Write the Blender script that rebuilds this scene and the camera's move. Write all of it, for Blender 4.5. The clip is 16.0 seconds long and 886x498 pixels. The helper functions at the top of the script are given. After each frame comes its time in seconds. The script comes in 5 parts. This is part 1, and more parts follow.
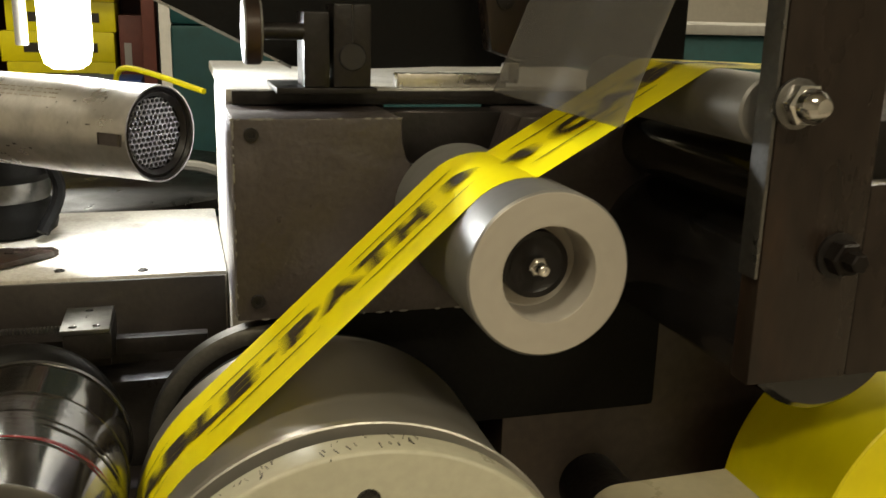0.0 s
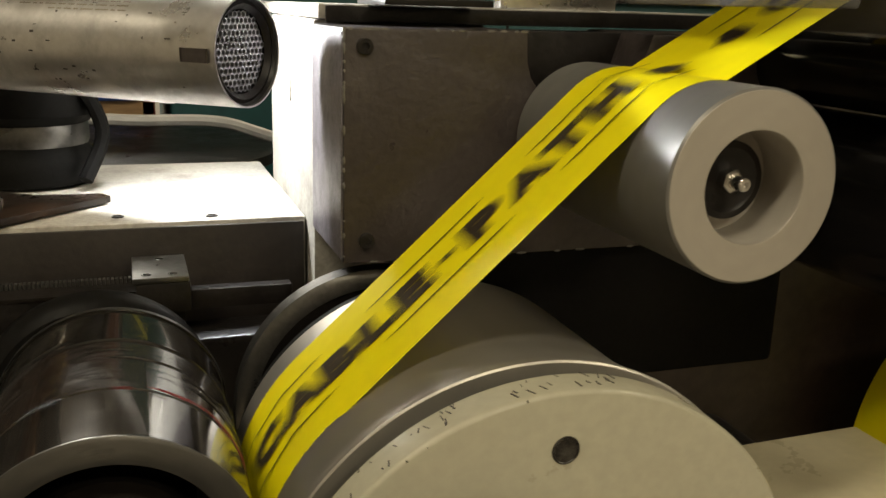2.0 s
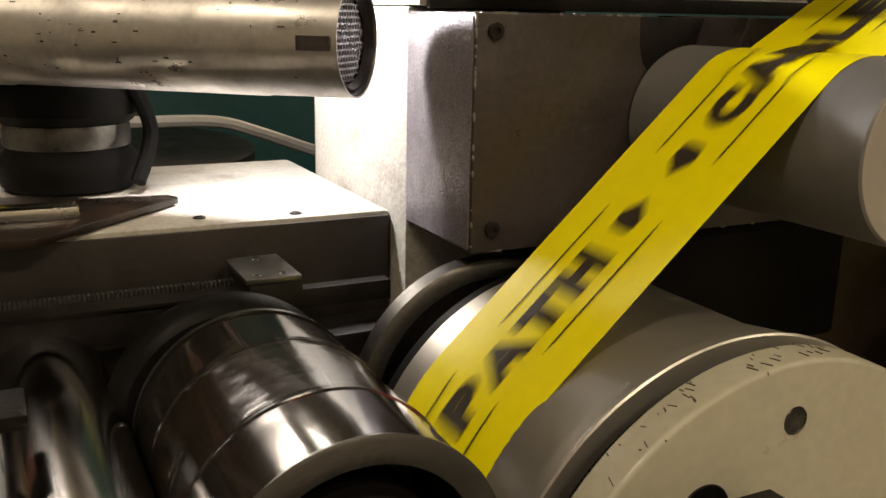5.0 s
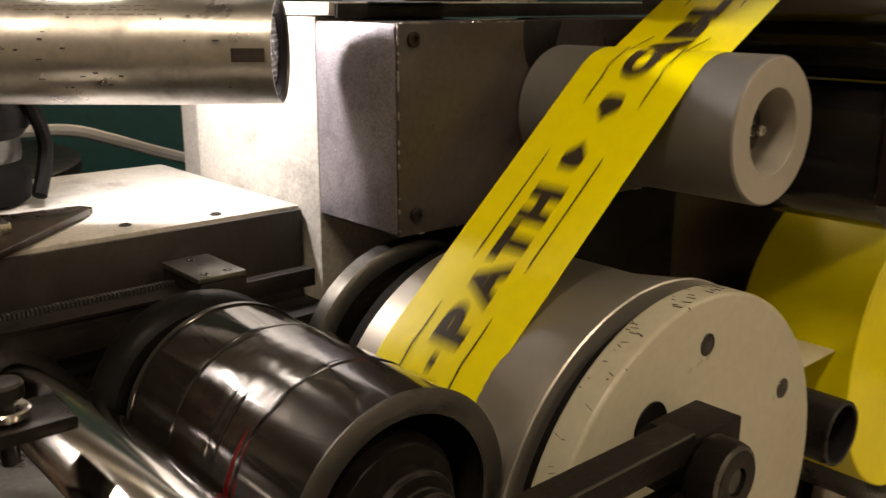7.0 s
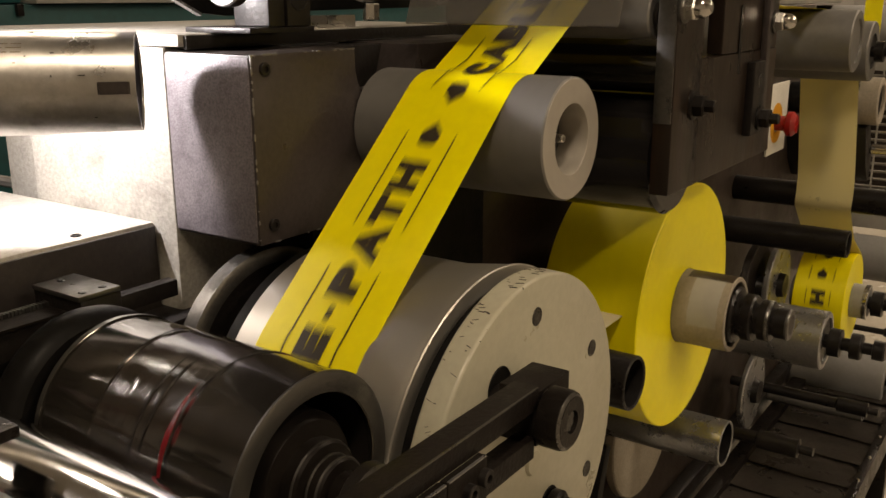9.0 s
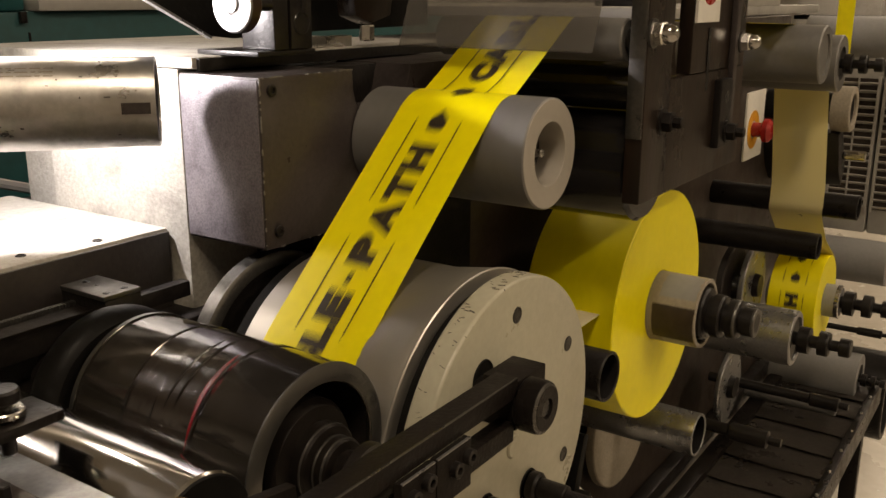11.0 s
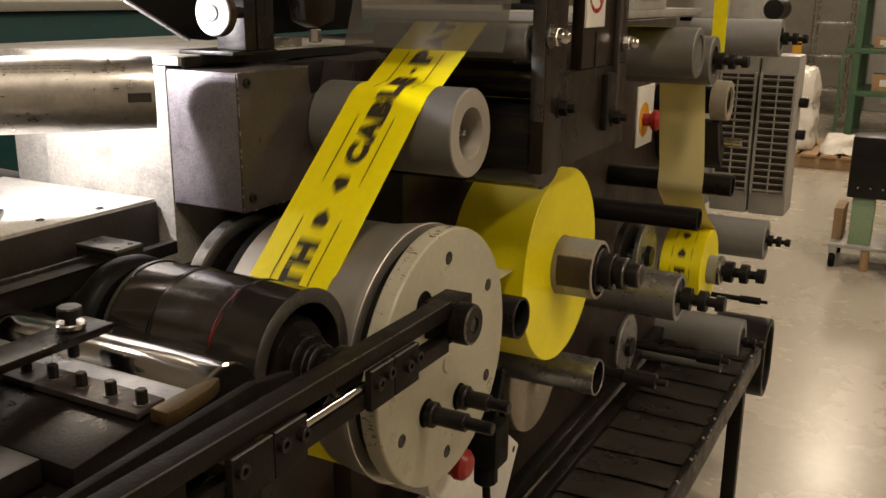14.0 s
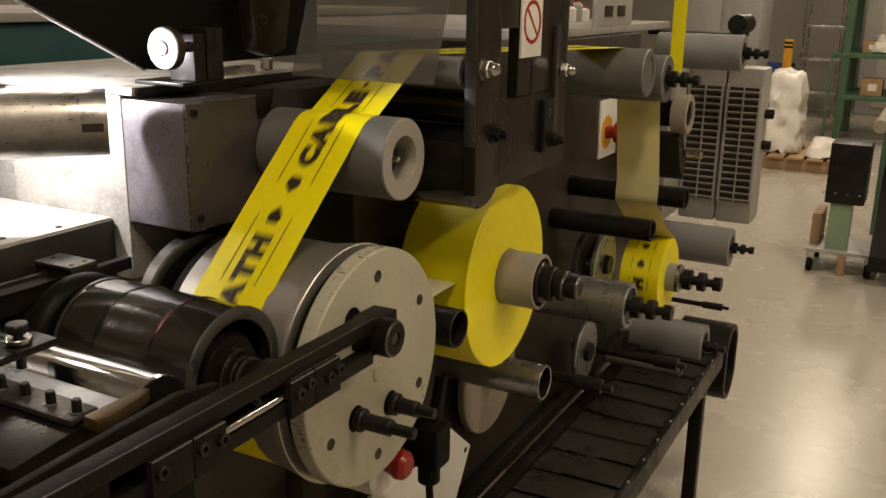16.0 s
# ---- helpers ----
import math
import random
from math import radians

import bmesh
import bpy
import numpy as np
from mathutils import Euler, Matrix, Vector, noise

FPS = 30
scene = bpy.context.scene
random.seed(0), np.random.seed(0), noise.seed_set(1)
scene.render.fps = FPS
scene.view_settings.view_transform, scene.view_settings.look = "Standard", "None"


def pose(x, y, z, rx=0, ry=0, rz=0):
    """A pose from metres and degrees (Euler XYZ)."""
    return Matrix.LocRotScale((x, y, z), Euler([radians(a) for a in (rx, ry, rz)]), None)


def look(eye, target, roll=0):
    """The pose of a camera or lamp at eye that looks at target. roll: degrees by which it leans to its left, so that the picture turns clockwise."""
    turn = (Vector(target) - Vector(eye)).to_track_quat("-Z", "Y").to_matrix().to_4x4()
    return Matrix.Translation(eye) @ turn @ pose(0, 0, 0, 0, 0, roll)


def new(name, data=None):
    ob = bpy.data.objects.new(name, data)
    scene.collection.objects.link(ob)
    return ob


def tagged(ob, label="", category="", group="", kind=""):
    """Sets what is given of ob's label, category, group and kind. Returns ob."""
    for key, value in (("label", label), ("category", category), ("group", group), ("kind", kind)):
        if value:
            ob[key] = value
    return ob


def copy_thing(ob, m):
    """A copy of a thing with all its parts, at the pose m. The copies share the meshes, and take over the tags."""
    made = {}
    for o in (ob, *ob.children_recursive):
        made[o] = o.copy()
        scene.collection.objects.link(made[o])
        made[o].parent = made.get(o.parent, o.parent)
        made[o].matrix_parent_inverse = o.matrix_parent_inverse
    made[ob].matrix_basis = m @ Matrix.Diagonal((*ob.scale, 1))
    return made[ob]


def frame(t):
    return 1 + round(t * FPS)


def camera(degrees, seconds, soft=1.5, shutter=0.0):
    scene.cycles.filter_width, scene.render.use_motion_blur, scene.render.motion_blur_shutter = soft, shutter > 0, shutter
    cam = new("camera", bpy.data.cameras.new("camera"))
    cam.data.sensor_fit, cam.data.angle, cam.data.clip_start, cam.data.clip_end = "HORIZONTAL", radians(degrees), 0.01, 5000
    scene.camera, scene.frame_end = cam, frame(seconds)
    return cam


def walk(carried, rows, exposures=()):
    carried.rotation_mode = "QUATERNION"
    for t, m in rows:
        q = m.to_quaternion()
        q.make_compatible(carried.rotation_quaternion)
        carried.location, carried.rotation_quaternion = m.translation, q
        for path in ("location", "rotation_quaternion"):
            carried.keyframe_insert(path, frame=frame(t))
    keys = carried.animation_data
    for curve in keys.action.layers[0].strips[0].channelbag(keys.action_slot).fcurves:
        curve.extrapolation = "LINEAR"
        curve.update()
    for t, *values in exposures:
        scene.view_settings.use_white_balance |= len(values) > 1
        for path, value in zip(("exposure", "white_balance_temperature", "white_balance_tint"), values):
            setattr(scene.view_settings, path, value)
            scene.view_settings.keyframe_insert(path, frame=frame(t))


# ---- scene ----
cam = camera(51.3, 16.0, shutter=0.5)
PATH = [
    (0, (-0.089, -0.436, 1.393), (0.447, 1.423, 0.887), 1.5),
    (0.5, (-0.112, -0.42, 1.374), (0.44, 1.434, 0.865), 1.7),
    (1, (-0.135, -0.403, 1.357), (0.43, 1.447, 0.847), 1.7),
    (1.5, (-0.157, -0.376, 1.347), (0.431, 1.464, 0.827), 1.6),
    (2, (-0.18, -0.341, 1.33), (0.449, 1.487, 0.818), 1.7),
    (2.5, (-0.201, -0.321, 1.322), (0.49, 1.485, 0.81), 1.4),
    (3, (-0.224, -0.306, 1.325), (0.534, 1.473, 0.817), 1.3),
    (3.5, (-0.257, -0.287, 1.329), (0.553, 1.468, 0.816), 1.2),
    (4, (-0.286, -0.274, 1.314), (0.548, 1.474, 0.814), 1.2),
    (6.5, (-0.397, -0.28, 1.322), (0.712, 1.301, 0.802), 0.5),
    (7, (-0.448, -0.277, 1.329), (0.825, 1.176, 0.81), 0.1),
    (7.5, (-0.498, -0.278, 1.342), (0.908, 1.043, 0.813), -0.1),
    (8, (-0.527, -0.286, 1.345), (0.977, 0.925, 0.824), -0.2),
    (8.5, (-0.542, -0.292, 1.354), (1.018, 0.842, 0.825), -0.2),
    (9, (-0.551, -0.298, 1.356), (1.037, 0.797, 0.831), -0.1),
    (11.5, (-0.632, -0.352, 1.386), (0.976, 0.712, 0.855), 0.4),
    (12, (-0.66, -0.368, 1.388), (0.969, 0.663, 0.857), 0.4),
    (12.5, (-0.692, -0.382, 1.388), (0.959, 0.615, 0.859), 0.4),
    (13, (-0.728, -0.395, 1.391), (0.943, 0.566, 0.86), 0.4),
    (13.5, (-0.766, -0.41, 1.392), (0.921, 0.524, 0.862), 0.4),
    (14, (-0.795, -0.421, 1.394), (0.903, 0.494, 0.862), 0.5),
    (14.5, (-0.814, -0.435, 1.401), (0.89, 0.467, 0.869), 0.6),
    (15, (-0.824, -0.46, 1.422), (0.883, 0.434, 0.886), 0.7),
    (15.5, (-0.821, -0.493, 1.439), (0.885, 0.401, 0.9), 0.9),
    (16, (-0.823, -0.522, 1.441), (0.875, 0.389, 0.902), 1.0),
]
walk(cam, [(t, look(eye, target, roll)) for t, eye, target, roll in PATH], [(0, 0.37, 6500, 0), (0.5, 0.50, 6500, 0), (1.0, 0.42, 6500, 1), (2.0, 0.16, 6550, 2), (3.5, -0.05, 6700, 5), (7.0, -0.05, 7100, 13), (12.0, -0.08, 6900, 13), (16.0, -0.08, 6600, 11)])
LAMP_AT = (-0.168, 0.422, 1.370)

# ---- world and lights ----
world = bpy.data.worlds.new("hall")
world.use_nodes = True
scene.world = world
world.node_tree.nodes["Background"].inputs[0].default_value = (0.9, 0.85, 0.75, 1)
world.node_tree.nodes["Background"].inputs[1].default_value = 0.014


def area_lamp(name, at, target, sx, sy, watts, color):
    data = bpy.data.lights.new(name, "AREA")
    data.shape, data.size, data.size_y, data.energy, data.color = "RECTANGLE", sx, sy, watts, color
    ob = new(name, data)
    ob.matrix_basis = look(at, target)
    return ob


HALL = (1.0, 0.85, 0.65)
HALL_LIGHTS = ((-1.6, -0.9, 48), (0.5, -3.1, 64), (3.2, -1.4, 44), (6.2, 0.2, 75), (9.5, 0.2, 75), (2.0, 2.6, 44), (-1.2, 4.3, 125))
for lx, ly, watts in HALL_LIGHTS:
    area_lamp("hall_light", (lx, ly, 3.75), (lx, ly, 0), 1.25, 0.3, watts, HALL if watts < 100 else (1.0, 0.92, 0.86))
spot = bpy.data.lights.new("work_light", "SPOT")
spot.energy, spot.color, spot.spot_size, spot.spot_blend, spot.shadow_soft_size = 8.5, (0.97, 0.95, 1.0), radians(148), 0.55, 0.010
spot_ob = new("work_light", spot)
spot_ob.matrix_basis = look(LAMP_AT, (-0.06, 0.37, 1.22))


# ---- materials ----
def mat(name, color, rough=0.5, metal=0.0, var=0.25, scale=18.0, bump=0.15, dirt=None, dirt_amount=0.35, stretch=(1, 1, 1), coat=0.0, alpha=1.0, trans=0.0, spec=0.5, rough_var=0.15):
    """Base colour with grain and stains at two scales, and fine relief."""
    m = bpy.data.materials.new(name)
    m.use_nodes = True
    nt = m.node_tree
    b = nt.nodes["Principled BSDF"]
    tc = nt.nodes.new("ShaderNodeTexCoord")
    mp = nt.nodes.new("ShaderNodeMapping")
    mp.inputs["Scale"].default_value = stretch
    nt.links.new(tc.outputs["Object"], mp.inputs[0])
    fine = nt.nodes.new("ShaderNodeTexNoise")
    fine.inputs["Scale"].default_value, fine.inputs["Detail"].default_value = scale * 12, 4
    big = nt.nodes.new("ShaderNodeTexNoise")
    big.inputs["Scale"].default_value, big.inputs["Detail"].default_value, big.inputs["Roughness"].default_value = scale, 6, 0.65
    nt.links.new(mp.outputs[0], fine.inputs["Vector"])
    nt.links.new(mp.outputs[0], big.inputs["Vector"])
    ramp = nt.nodes.new("ShaderNodeMapRange")
    ramp.inputs[1].default_value, ramp.inputs[2].default_value, ramp.inputs[3].default_value, ramp.inputs[4].default_value = 0.3, 0.7, 1 - var, 1 + var
    nt.links.new(fine.outputs["Fac"], ramp.inputs[0])
    grain = nt.nodes.new("ShaderNodeMix")
    grain.data_type, grain.blend_type = "RGBA", "MULTIPLY"
    grain.inputs["Factor"].default_value = 1.0
    grain.inputs["A"].default_value = (*color, 1)
    nt.links.new(ramp.outputs[0], grain.inputs["B"])
    stain = nt.nodes.new("ShaderNodeMapRange")
    stain.inputs[1].default_value, stain.inputs[2].default_value, stain.inputs[4].default_value = 0.5, 0.72, dirt_amount
    nt.links.new(big.outputs["Fac"], stain.inputs[0])
    mix = nt.nodes.new("ShaderNodeMix")
    mix.data_type = "RGBA"
    nt.links.new(stain.outputs[0], mix.inputs["Factor"])
    nt.links.new(grain.outputs["Result"], mix.inputs["A"])
    mix.inputs["B"].default_value = (*(dirt or [c * 0.45 for c in color]), 1)
    nt.links.new(mix.outputs["Result"], b.inputs["Base Color"])
    rr = nt.nodes.new("ShaderNodeMapRange")
    rr.inputs[1].default_value, rr.inputs[2].default_value = 0.3, 0.7
    rr.inputs[3].default_value, rr.inputs[4].default_value = max(rough - rough_var, 0.02), min(rough + rough_var, 1)
    nt.links.new(big.outputs["Fac"], rr.inputs[0])
    nt.links.new(rr.outputs[0], b.inputs["Roughness"])
    b.inputs["Metallic"].default_value = metal
    b.inputs["Coat Weight"].default_value = coat
    b.inputs["Alpha"].default_value = alpha
    b.inputs["Transmission Weight"].default_value = trans
    b.inputs["Specular IOR Level"].default_value = spec
    if bump:
        bp = nt.nodes.new("ShaderNodeBump")
        bp.inputs["Strength"].default_value, bp.inputs["Distance"].default_value = bump, 0.002
        nt.links.new(fine.outputs["Fac"], bp.inputs["Height"])
        nt.links.new(bp.outputs[0], b.inputs["Normal"])
    return m


def glow(name, color, strength):
    m = bpy.data.materials.new(name)
    m.use_nodes = True
    b = m.node_tree.nodes["Principled BSDF"]
    b.inputs["Base Color"].default_value = (*color, 1)
    b.inputs["Emission Color"].default_value = (*color, 1)
    b.inputs["Emission Strength"].default_value = strength
    return m


M_CAST = mat("grey casting paint", (0.35, 0.33, 0.29), 0.6, 0.0, 0.15, 22, 0.3, (0.10, 0.085, 0.07), 0.55)
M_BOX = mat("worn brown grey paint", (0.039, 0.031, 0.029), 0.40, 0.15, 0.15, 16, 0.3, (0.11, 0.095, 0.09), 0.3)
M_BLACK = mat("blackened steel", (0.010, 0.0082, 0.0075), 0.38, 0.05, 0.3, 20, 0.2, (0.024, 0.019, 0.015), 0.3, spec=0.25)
M_GLOSS = mat("glossy black rubber", (0.012, 0.011, 0.011), 0.12, 0.0, 0.2, 8, 0.03, (0.03, 0.028, 0.025), 0.2, rough_var=0.06)
M_PANEL = mat("dark brown machine paint", (0.034, 0.0245, 0.0195), 0.42, 0.0, 0.2, 8, 0.15, (0.026, 0.018, 0.014), 0.4, spec=0.35)
M_RUST = mat("dark painted steel with brown wear", (0.017, 0.0115, 0.0085), 0.33, 0.1, 0.25, 9, 0.15, (0.085, 0.036, 0.013), 0.45, stretch=(1, 1, 0.35), spec=0.28)
M_DRUM = mat("ground steel", (0.50, 0.475, 0.43), 0.36, 0.82, 0.05, 5, 0.05, (0.40, 0.365, 0.32), 0.4, stretch=(1, 0.08, 1), rough_var=0.08)
M_ALU = mat("anodised aluminium", (0.185, 0.178, 0.168), 0.5, 0.5, 0.06, 9, 0.06, (0.18, 0.17, 0.16), 0.3)
M_ALUFACE = mat("turned aluminium face", (0.36, 0.33, 0.285), 0.52, 0.3, 0.05, 12, 0.05, (0.30, 0.27, 0.235), 0.3)
M_STEEL = mat("bright steel", (0.62, 0.6, 0.57), 0.25, 1.0, 0.08, 20, 0.05, (0.35, 0.32, 0.28), 0.4)
M_CHROME = mat("chrome", (0.52, 0.50, 0.475), 0.13, 1.0, 0.03, 10, 0.0, (0.5, 0.45, 0.38), 0.25, stretch=(1, 0.1, 1), rough_var=0.05)
M_GUN = mat("stained stainless steel", (0.55, 0.53, 0.51), 0.36, 0.95, 0.06, 16, 0.06, (0.16, 0.142, 0.132), 0.62)
M_CREAM = mat("cream enamel, scratched", (0.37, 0.35, 0.265), 0.36, 0.0, 0.05, 14, 0.05, (0.35, 0.31, 0.22), 0.3)
M_YELLOW = mat("yellow vinyl tape", (0.84, 0.735, 0.004), 0.40, 0.0, 0.03, 8, 0.06, (0.78, 0.68, 0.004), 0.3, rough_var=0.06)
M_INK = mat("black ink", (0.03, 0.022, 0.012), 0.5, 0.0, 0.2, 60, 0.0)
M_RULE = mat("thin black ink", (0.05, 0.04, 0.01), 0.5, 0.0, 0.2, 60, 0.0)
M_RUBBER = mat("black rubber", (0.006, 0.0056, 0.0053), 0.5, 0.0, 0.2, 20, 0.1, spec=0.08)
M_GREY = mat("grey plastic roller", (0.22, 0.215, 0.21), 0.55, 0.0, 0.05, 10, 0.06, (0.17, 0.165, 0.16), 0.3)
M_CARD = mat("grey cardboard", (0.27, 0.235, 0.185), 0.75, 0.0, 0.12, 20, 0.1, (0.16, 0.13, 0.10), 0.4)
M_TEAL = mat("dark teal paint", (0.010, 0.065, 0.070), 0.45, 0.0, 0.1, 4, 0.05)
M_BRASS = mat("oily brass", (0.12, 0.078, 0.034), 0.45, 0.8, 0.1, 20, 0.1, (0.12, 0.08, 0.03), 0.5)
M_WHITE = mat("white paint", (0.7, 0.68, 0.63), 0.5, 0.0, 0.04, 8, 0.03, (0.5, 0.46, 0.4), 0.3)
M_RED = mat("red plastic", (0.30, 0.015, 0.012), 0.3, 0.0, 0.05, 12, 0.03)
M_FLOOR = mat("polished concrete floor", (0.40, 0.36, 0.30), 0.27, 0.0, 0.05, 2.4, 0.04, (0.39, 0.35, 0.29), 0.04, coat=0.0, rough_var=0.02)
M_WALL = mat("hall wall paint", (0.42, 0.39, 0.33), 0.8, 0.0, 0.04, 2, 0.03)
M_WOOD = mat("raw wood", (0.32, 0.2, 0.1), 0.7, 0.0, 0.2, 10, 0.15, (0.18, 0.1, 0.05), 0.4, stretch=(0.15, 1, 1))
M_BOXCARD = mat("brown cardboard", (0.36, 0.23, 0.12), 0.8, 0.0, 0.08, 8, 0.05)
M_GREEN = mat("green enamel", (0.06, 0.13, 0.07), 0.5, 0.0, 0.1, 8, 0.05, (0.04, 0.06, 0.04), 0.4)
M_PALEGREEN = mat("pale green enamel", (0.2, 0.28, 0.17), 0.5, 0.0, 0.1, 8, 0.05)
M_WRAP = mat("white plastic film", (0.72, 0.68, 0.62), 0.4, 0.0, 0.05, 7, 0.4, (0.6, 0.55, 0.48), 0.3)
M_GREYCAB = mat("light grey machine paint", (0.33, 0.315, 0.29), 0.5, 0.0, 0.05, 5, 0.04)
M_BLUE = mat("blue plastic", (0.02, 0.06, 0.25), 0.5, 0.0, 0.1, 6, 0.05)
M_TRAY = mat("black oiled sheet", (0.075, 0.064, 0.055), 0.33, 0.2, 0.25, 9, 0.1, (0.07, 0.06, 0.05), 0.35)
M_OILED = mat("oiled dark steel", (0.010, 0.008, 0.007), 0.36, 0.2, 0.25, 24, 0.12, (0.024, 0.018, 0.014), 0.35, spec=0.12)
M_ARM = mat("dull oily brown black steel", (0.010, 0.0078, 0.0068), 0.5, 0.0, 0.25, 26, 0.2, (0.019, 0.0145, 0.0115), 0.45, spec=0.1)
# grain of the cast side; its pale tone holds the lamp's light
M_SIDE = mat("grainy cast side, paled for lamplight", (0.15, 0.134, 0.146), 0.45, 0.25, 0.3, 42, 0.22, (0.055, 0.045, 0.047), 0.7)
M_ORANGE = mat("orange yellow paint", (0.7, 0.33, 0.02), 0.5, 0.0, 0.05, 10, 0.03)
M_MAROON = mat("dark red brown paint", (0.12, 0.03, 0.02), 0.6, 0.0, 0.1, 6, 0.05)
M_GLOSSM = mat("dark polished roller", (0.09, 0.085, 0.07), 0.14, 0.9, 0.1, 8, 0.02, (0.05, 0.045, 0.04), 0.3, rough_var=0.05)
M_PALE = mat("pale gummed side of tape", (0.58, 0.52, 0.36), 0.35, 0.0, 0.04, 8, 0.03)
# used on a flange disc, and on the ledge front to stand for shade
M_DARKBROWN = mat("mottled dark brown paint", (0.016, 0.012, 0.010), 0.5, 0.0, 0.25, 14, 0.2, (0.065, 0.054, 0.044), 0.3)
M_HOLE = mat("dark screw hole", (0.03, 0.028, 0.026), 0.3, 0.8, 0.3, 60, 0.1, (0.2, 0.19, 0.18), 0.5)
M_BULB = glow("lamp lens", (1.0, 0.96, 0.9), 22)
M_TUBE = glow("light diffuser", (1.0, 0.88, 0.7), 6)

# wet ink on the inking roller
M_INKROLL = mat("wet black ink on steel", (0.050, 0.044, 0.038), 0.13, 0.7, 0.25, 5, 0.16, (0.012, 0.009, 0.008), 0.9, stretch=(1, 0.8, 1), rough_var=0.09, coat=0.3)
M_INKBAND = mat("thick brown black ink", (0.020, 0.015, 0.012), 0.15, 0.1, 0.3, 7, 0.4, (0.006, 0.005, 0.004), 0.95, stretch=(1, 1, 1), rough_var=0.1, coat=0.3)
M_DULLSTEEL = mat("dull oily steel", (0.12, 0.115, 0.108), 0.34, 0.85, 0.12, 20, 0.08, (0.04, 0.035, 0.03), 0.6)
M_SATIN = mat("satin blue grey steel", (0.33, 0.33, 0.335), 0.32, 0.85, 0.1, 24, 0.06, (0.20, 0.20, 0.205), 0.4)
M_REDINK = mat("wet dark red ink", (0.13, 0.006, 0.010), 0.18, 0.0, 0.4, 40, 0.5, (0.010, 0.004, 0.004), 0.98)

# tape seen from its gummed back: light comes through it
M_BACK = bpy.data.materials.new("pale gummed back of yellow tape")
M_BACK.use_nodes = True
_nt = M_BACK.node_tree
_b = _nt.nodes["Principled BSDF"]
_b.inputs["Base Color"].default_value = (0.82, 0.74, 0.40, 1)
_b.inputs["Roughness"].default_value = 0.35
_tr = _nt.nodes.new("ShaderNodeBsdfTranslucent")
_tr.inputs[0].default_value = (0.75, 0.66, 0.2, 1)
_mx = _nt.nodes.new("ShaderNodeMixShader")
_mx.inputs[0].default_value = 0.3
_nt.links.new(_b.outputs[0], _mx.inputs[1])
_nt.links.new(_tr.outputs[0], _mx.inputs[2])
_nt.links.new(_mx.outputs[0], _nt.nodes["Material Output"].inputs[0])

# clear guard, scuffed
M_CLEAR = bpy.data.materials.new("scuffed clear acrylic")
M_CLEAR.use_nodes = True
_nt = M_CLEAR.node_tree
_b = _nt.nodes["Principled BSDF"]
_b.inputs["Base Color"].default_value = (0.22, 0.21, 0.2, 1)
_b.inputs["Roughness"].default_value = 0.12
_tp = _nt.nodes.new("ShaderNodeBsdfTransparent")
_tp.inputs[0].default_value = (0.72, 0.70, 0.66, 1)
_mx = _nt.nodes.new("ShaderNodeMixShader")
_ns = _nt.nodes.new("ShaderNodeTexNoise")
_ns.inputs["Scale"].default_value = 30
_mr = _nt.nodes.new("ShaderNodeMapRange")
_mr.inputs[3].default_value, _mr.inputs[4].default_value = 0.22, 0.42
_nt.links.new(_ns.outputs["Fac"], _mr.inputs[0])
_nt.links.new(_mr.outputs[0], _mx.inputs[0])
_nt.links.new(_tp.outputs[0], _mx.inputs[1])
_nt.links.new(_b.outputs[0], _mx.inputs[2])
_nt.links.new(_mx.outputs[0], _nt.nodes["Material Output"].inputs[0])


# ---- building helpers ----
def thing(name, at, label, category, group="", kind=""):
    ob = new(name)
    ob.location = at
    ob.empty_display_size = 0.02
    return tagged(ob, label, category, group, kind)


def origin_of(ob):
    at = Vector((0, 0, 0))
    while ob is not None:
        at += ob.location
        ob = ob.parent
    return at


def part(name, bm, material, parent=None, label="", smooth=30):
    """Links a bmesh, modelled in world coordinates, as one mesh object under its thing."""
    mesh = bpy.data.meshes.new(name)
    if parent is not None:
        bmesh.ops.translate(bm, verts=bm.verts, vec=-origin_of(parent))
    bmesh.ops.recalc_face_normals(bm, faces=bm.faces)
    limit = radians(smooth)
    for f in bm.faces:
        f.smooth = True
    for e in bm.edges:
        e.smooth = len(e.link_faces) == 2 and e.calc_face_angle(0) < limit
    bm.to_mesh(mesh)
    bm.free()
    mesh.materials.append(material)
    ob = new(name, mesh)
    if parent is not None:
        ob.parent = parent
    if label:
        ob["label"] = label
    return ob


def bevel(bm, width, segments=2, sharp=40):
    es = [e for e in bm.edges if len(e.link_faces) == 2 and e.calc_face_angle(0) > radians(sharp)]
    if es and width:
        bmesh.ops.bevel(bm, geom=es, offset=width, segments=segments, affect="EDGES", profile=0.6, clamp_overlap=True)
    return bm


def block(x0, x1, y0, y1, z0, z1, w=0.002, bm=None):
    b = bmesh.new()
    bmesh.ops.create_cube(b, size=1, matrix=Matrix.Translation(((x0 + x1) / 2, (y0 + y1) / 2, (z0 + z1) / 2)) @ Matrix.Diagonal((x1 - x0, y1 - y0, z1 - z0, 1)))
    bevel(b, w)
    return merge(bm, b)


def merge(bm, other):
    if bm is None:
        return other
    tmp = bpy.data.meshes.new("tmp")
    other.to_mesh(tmp)
    other.free()
    bm.from_mesh(tmp)
    bpy.data.meshes.remove(tmp)
    return bm


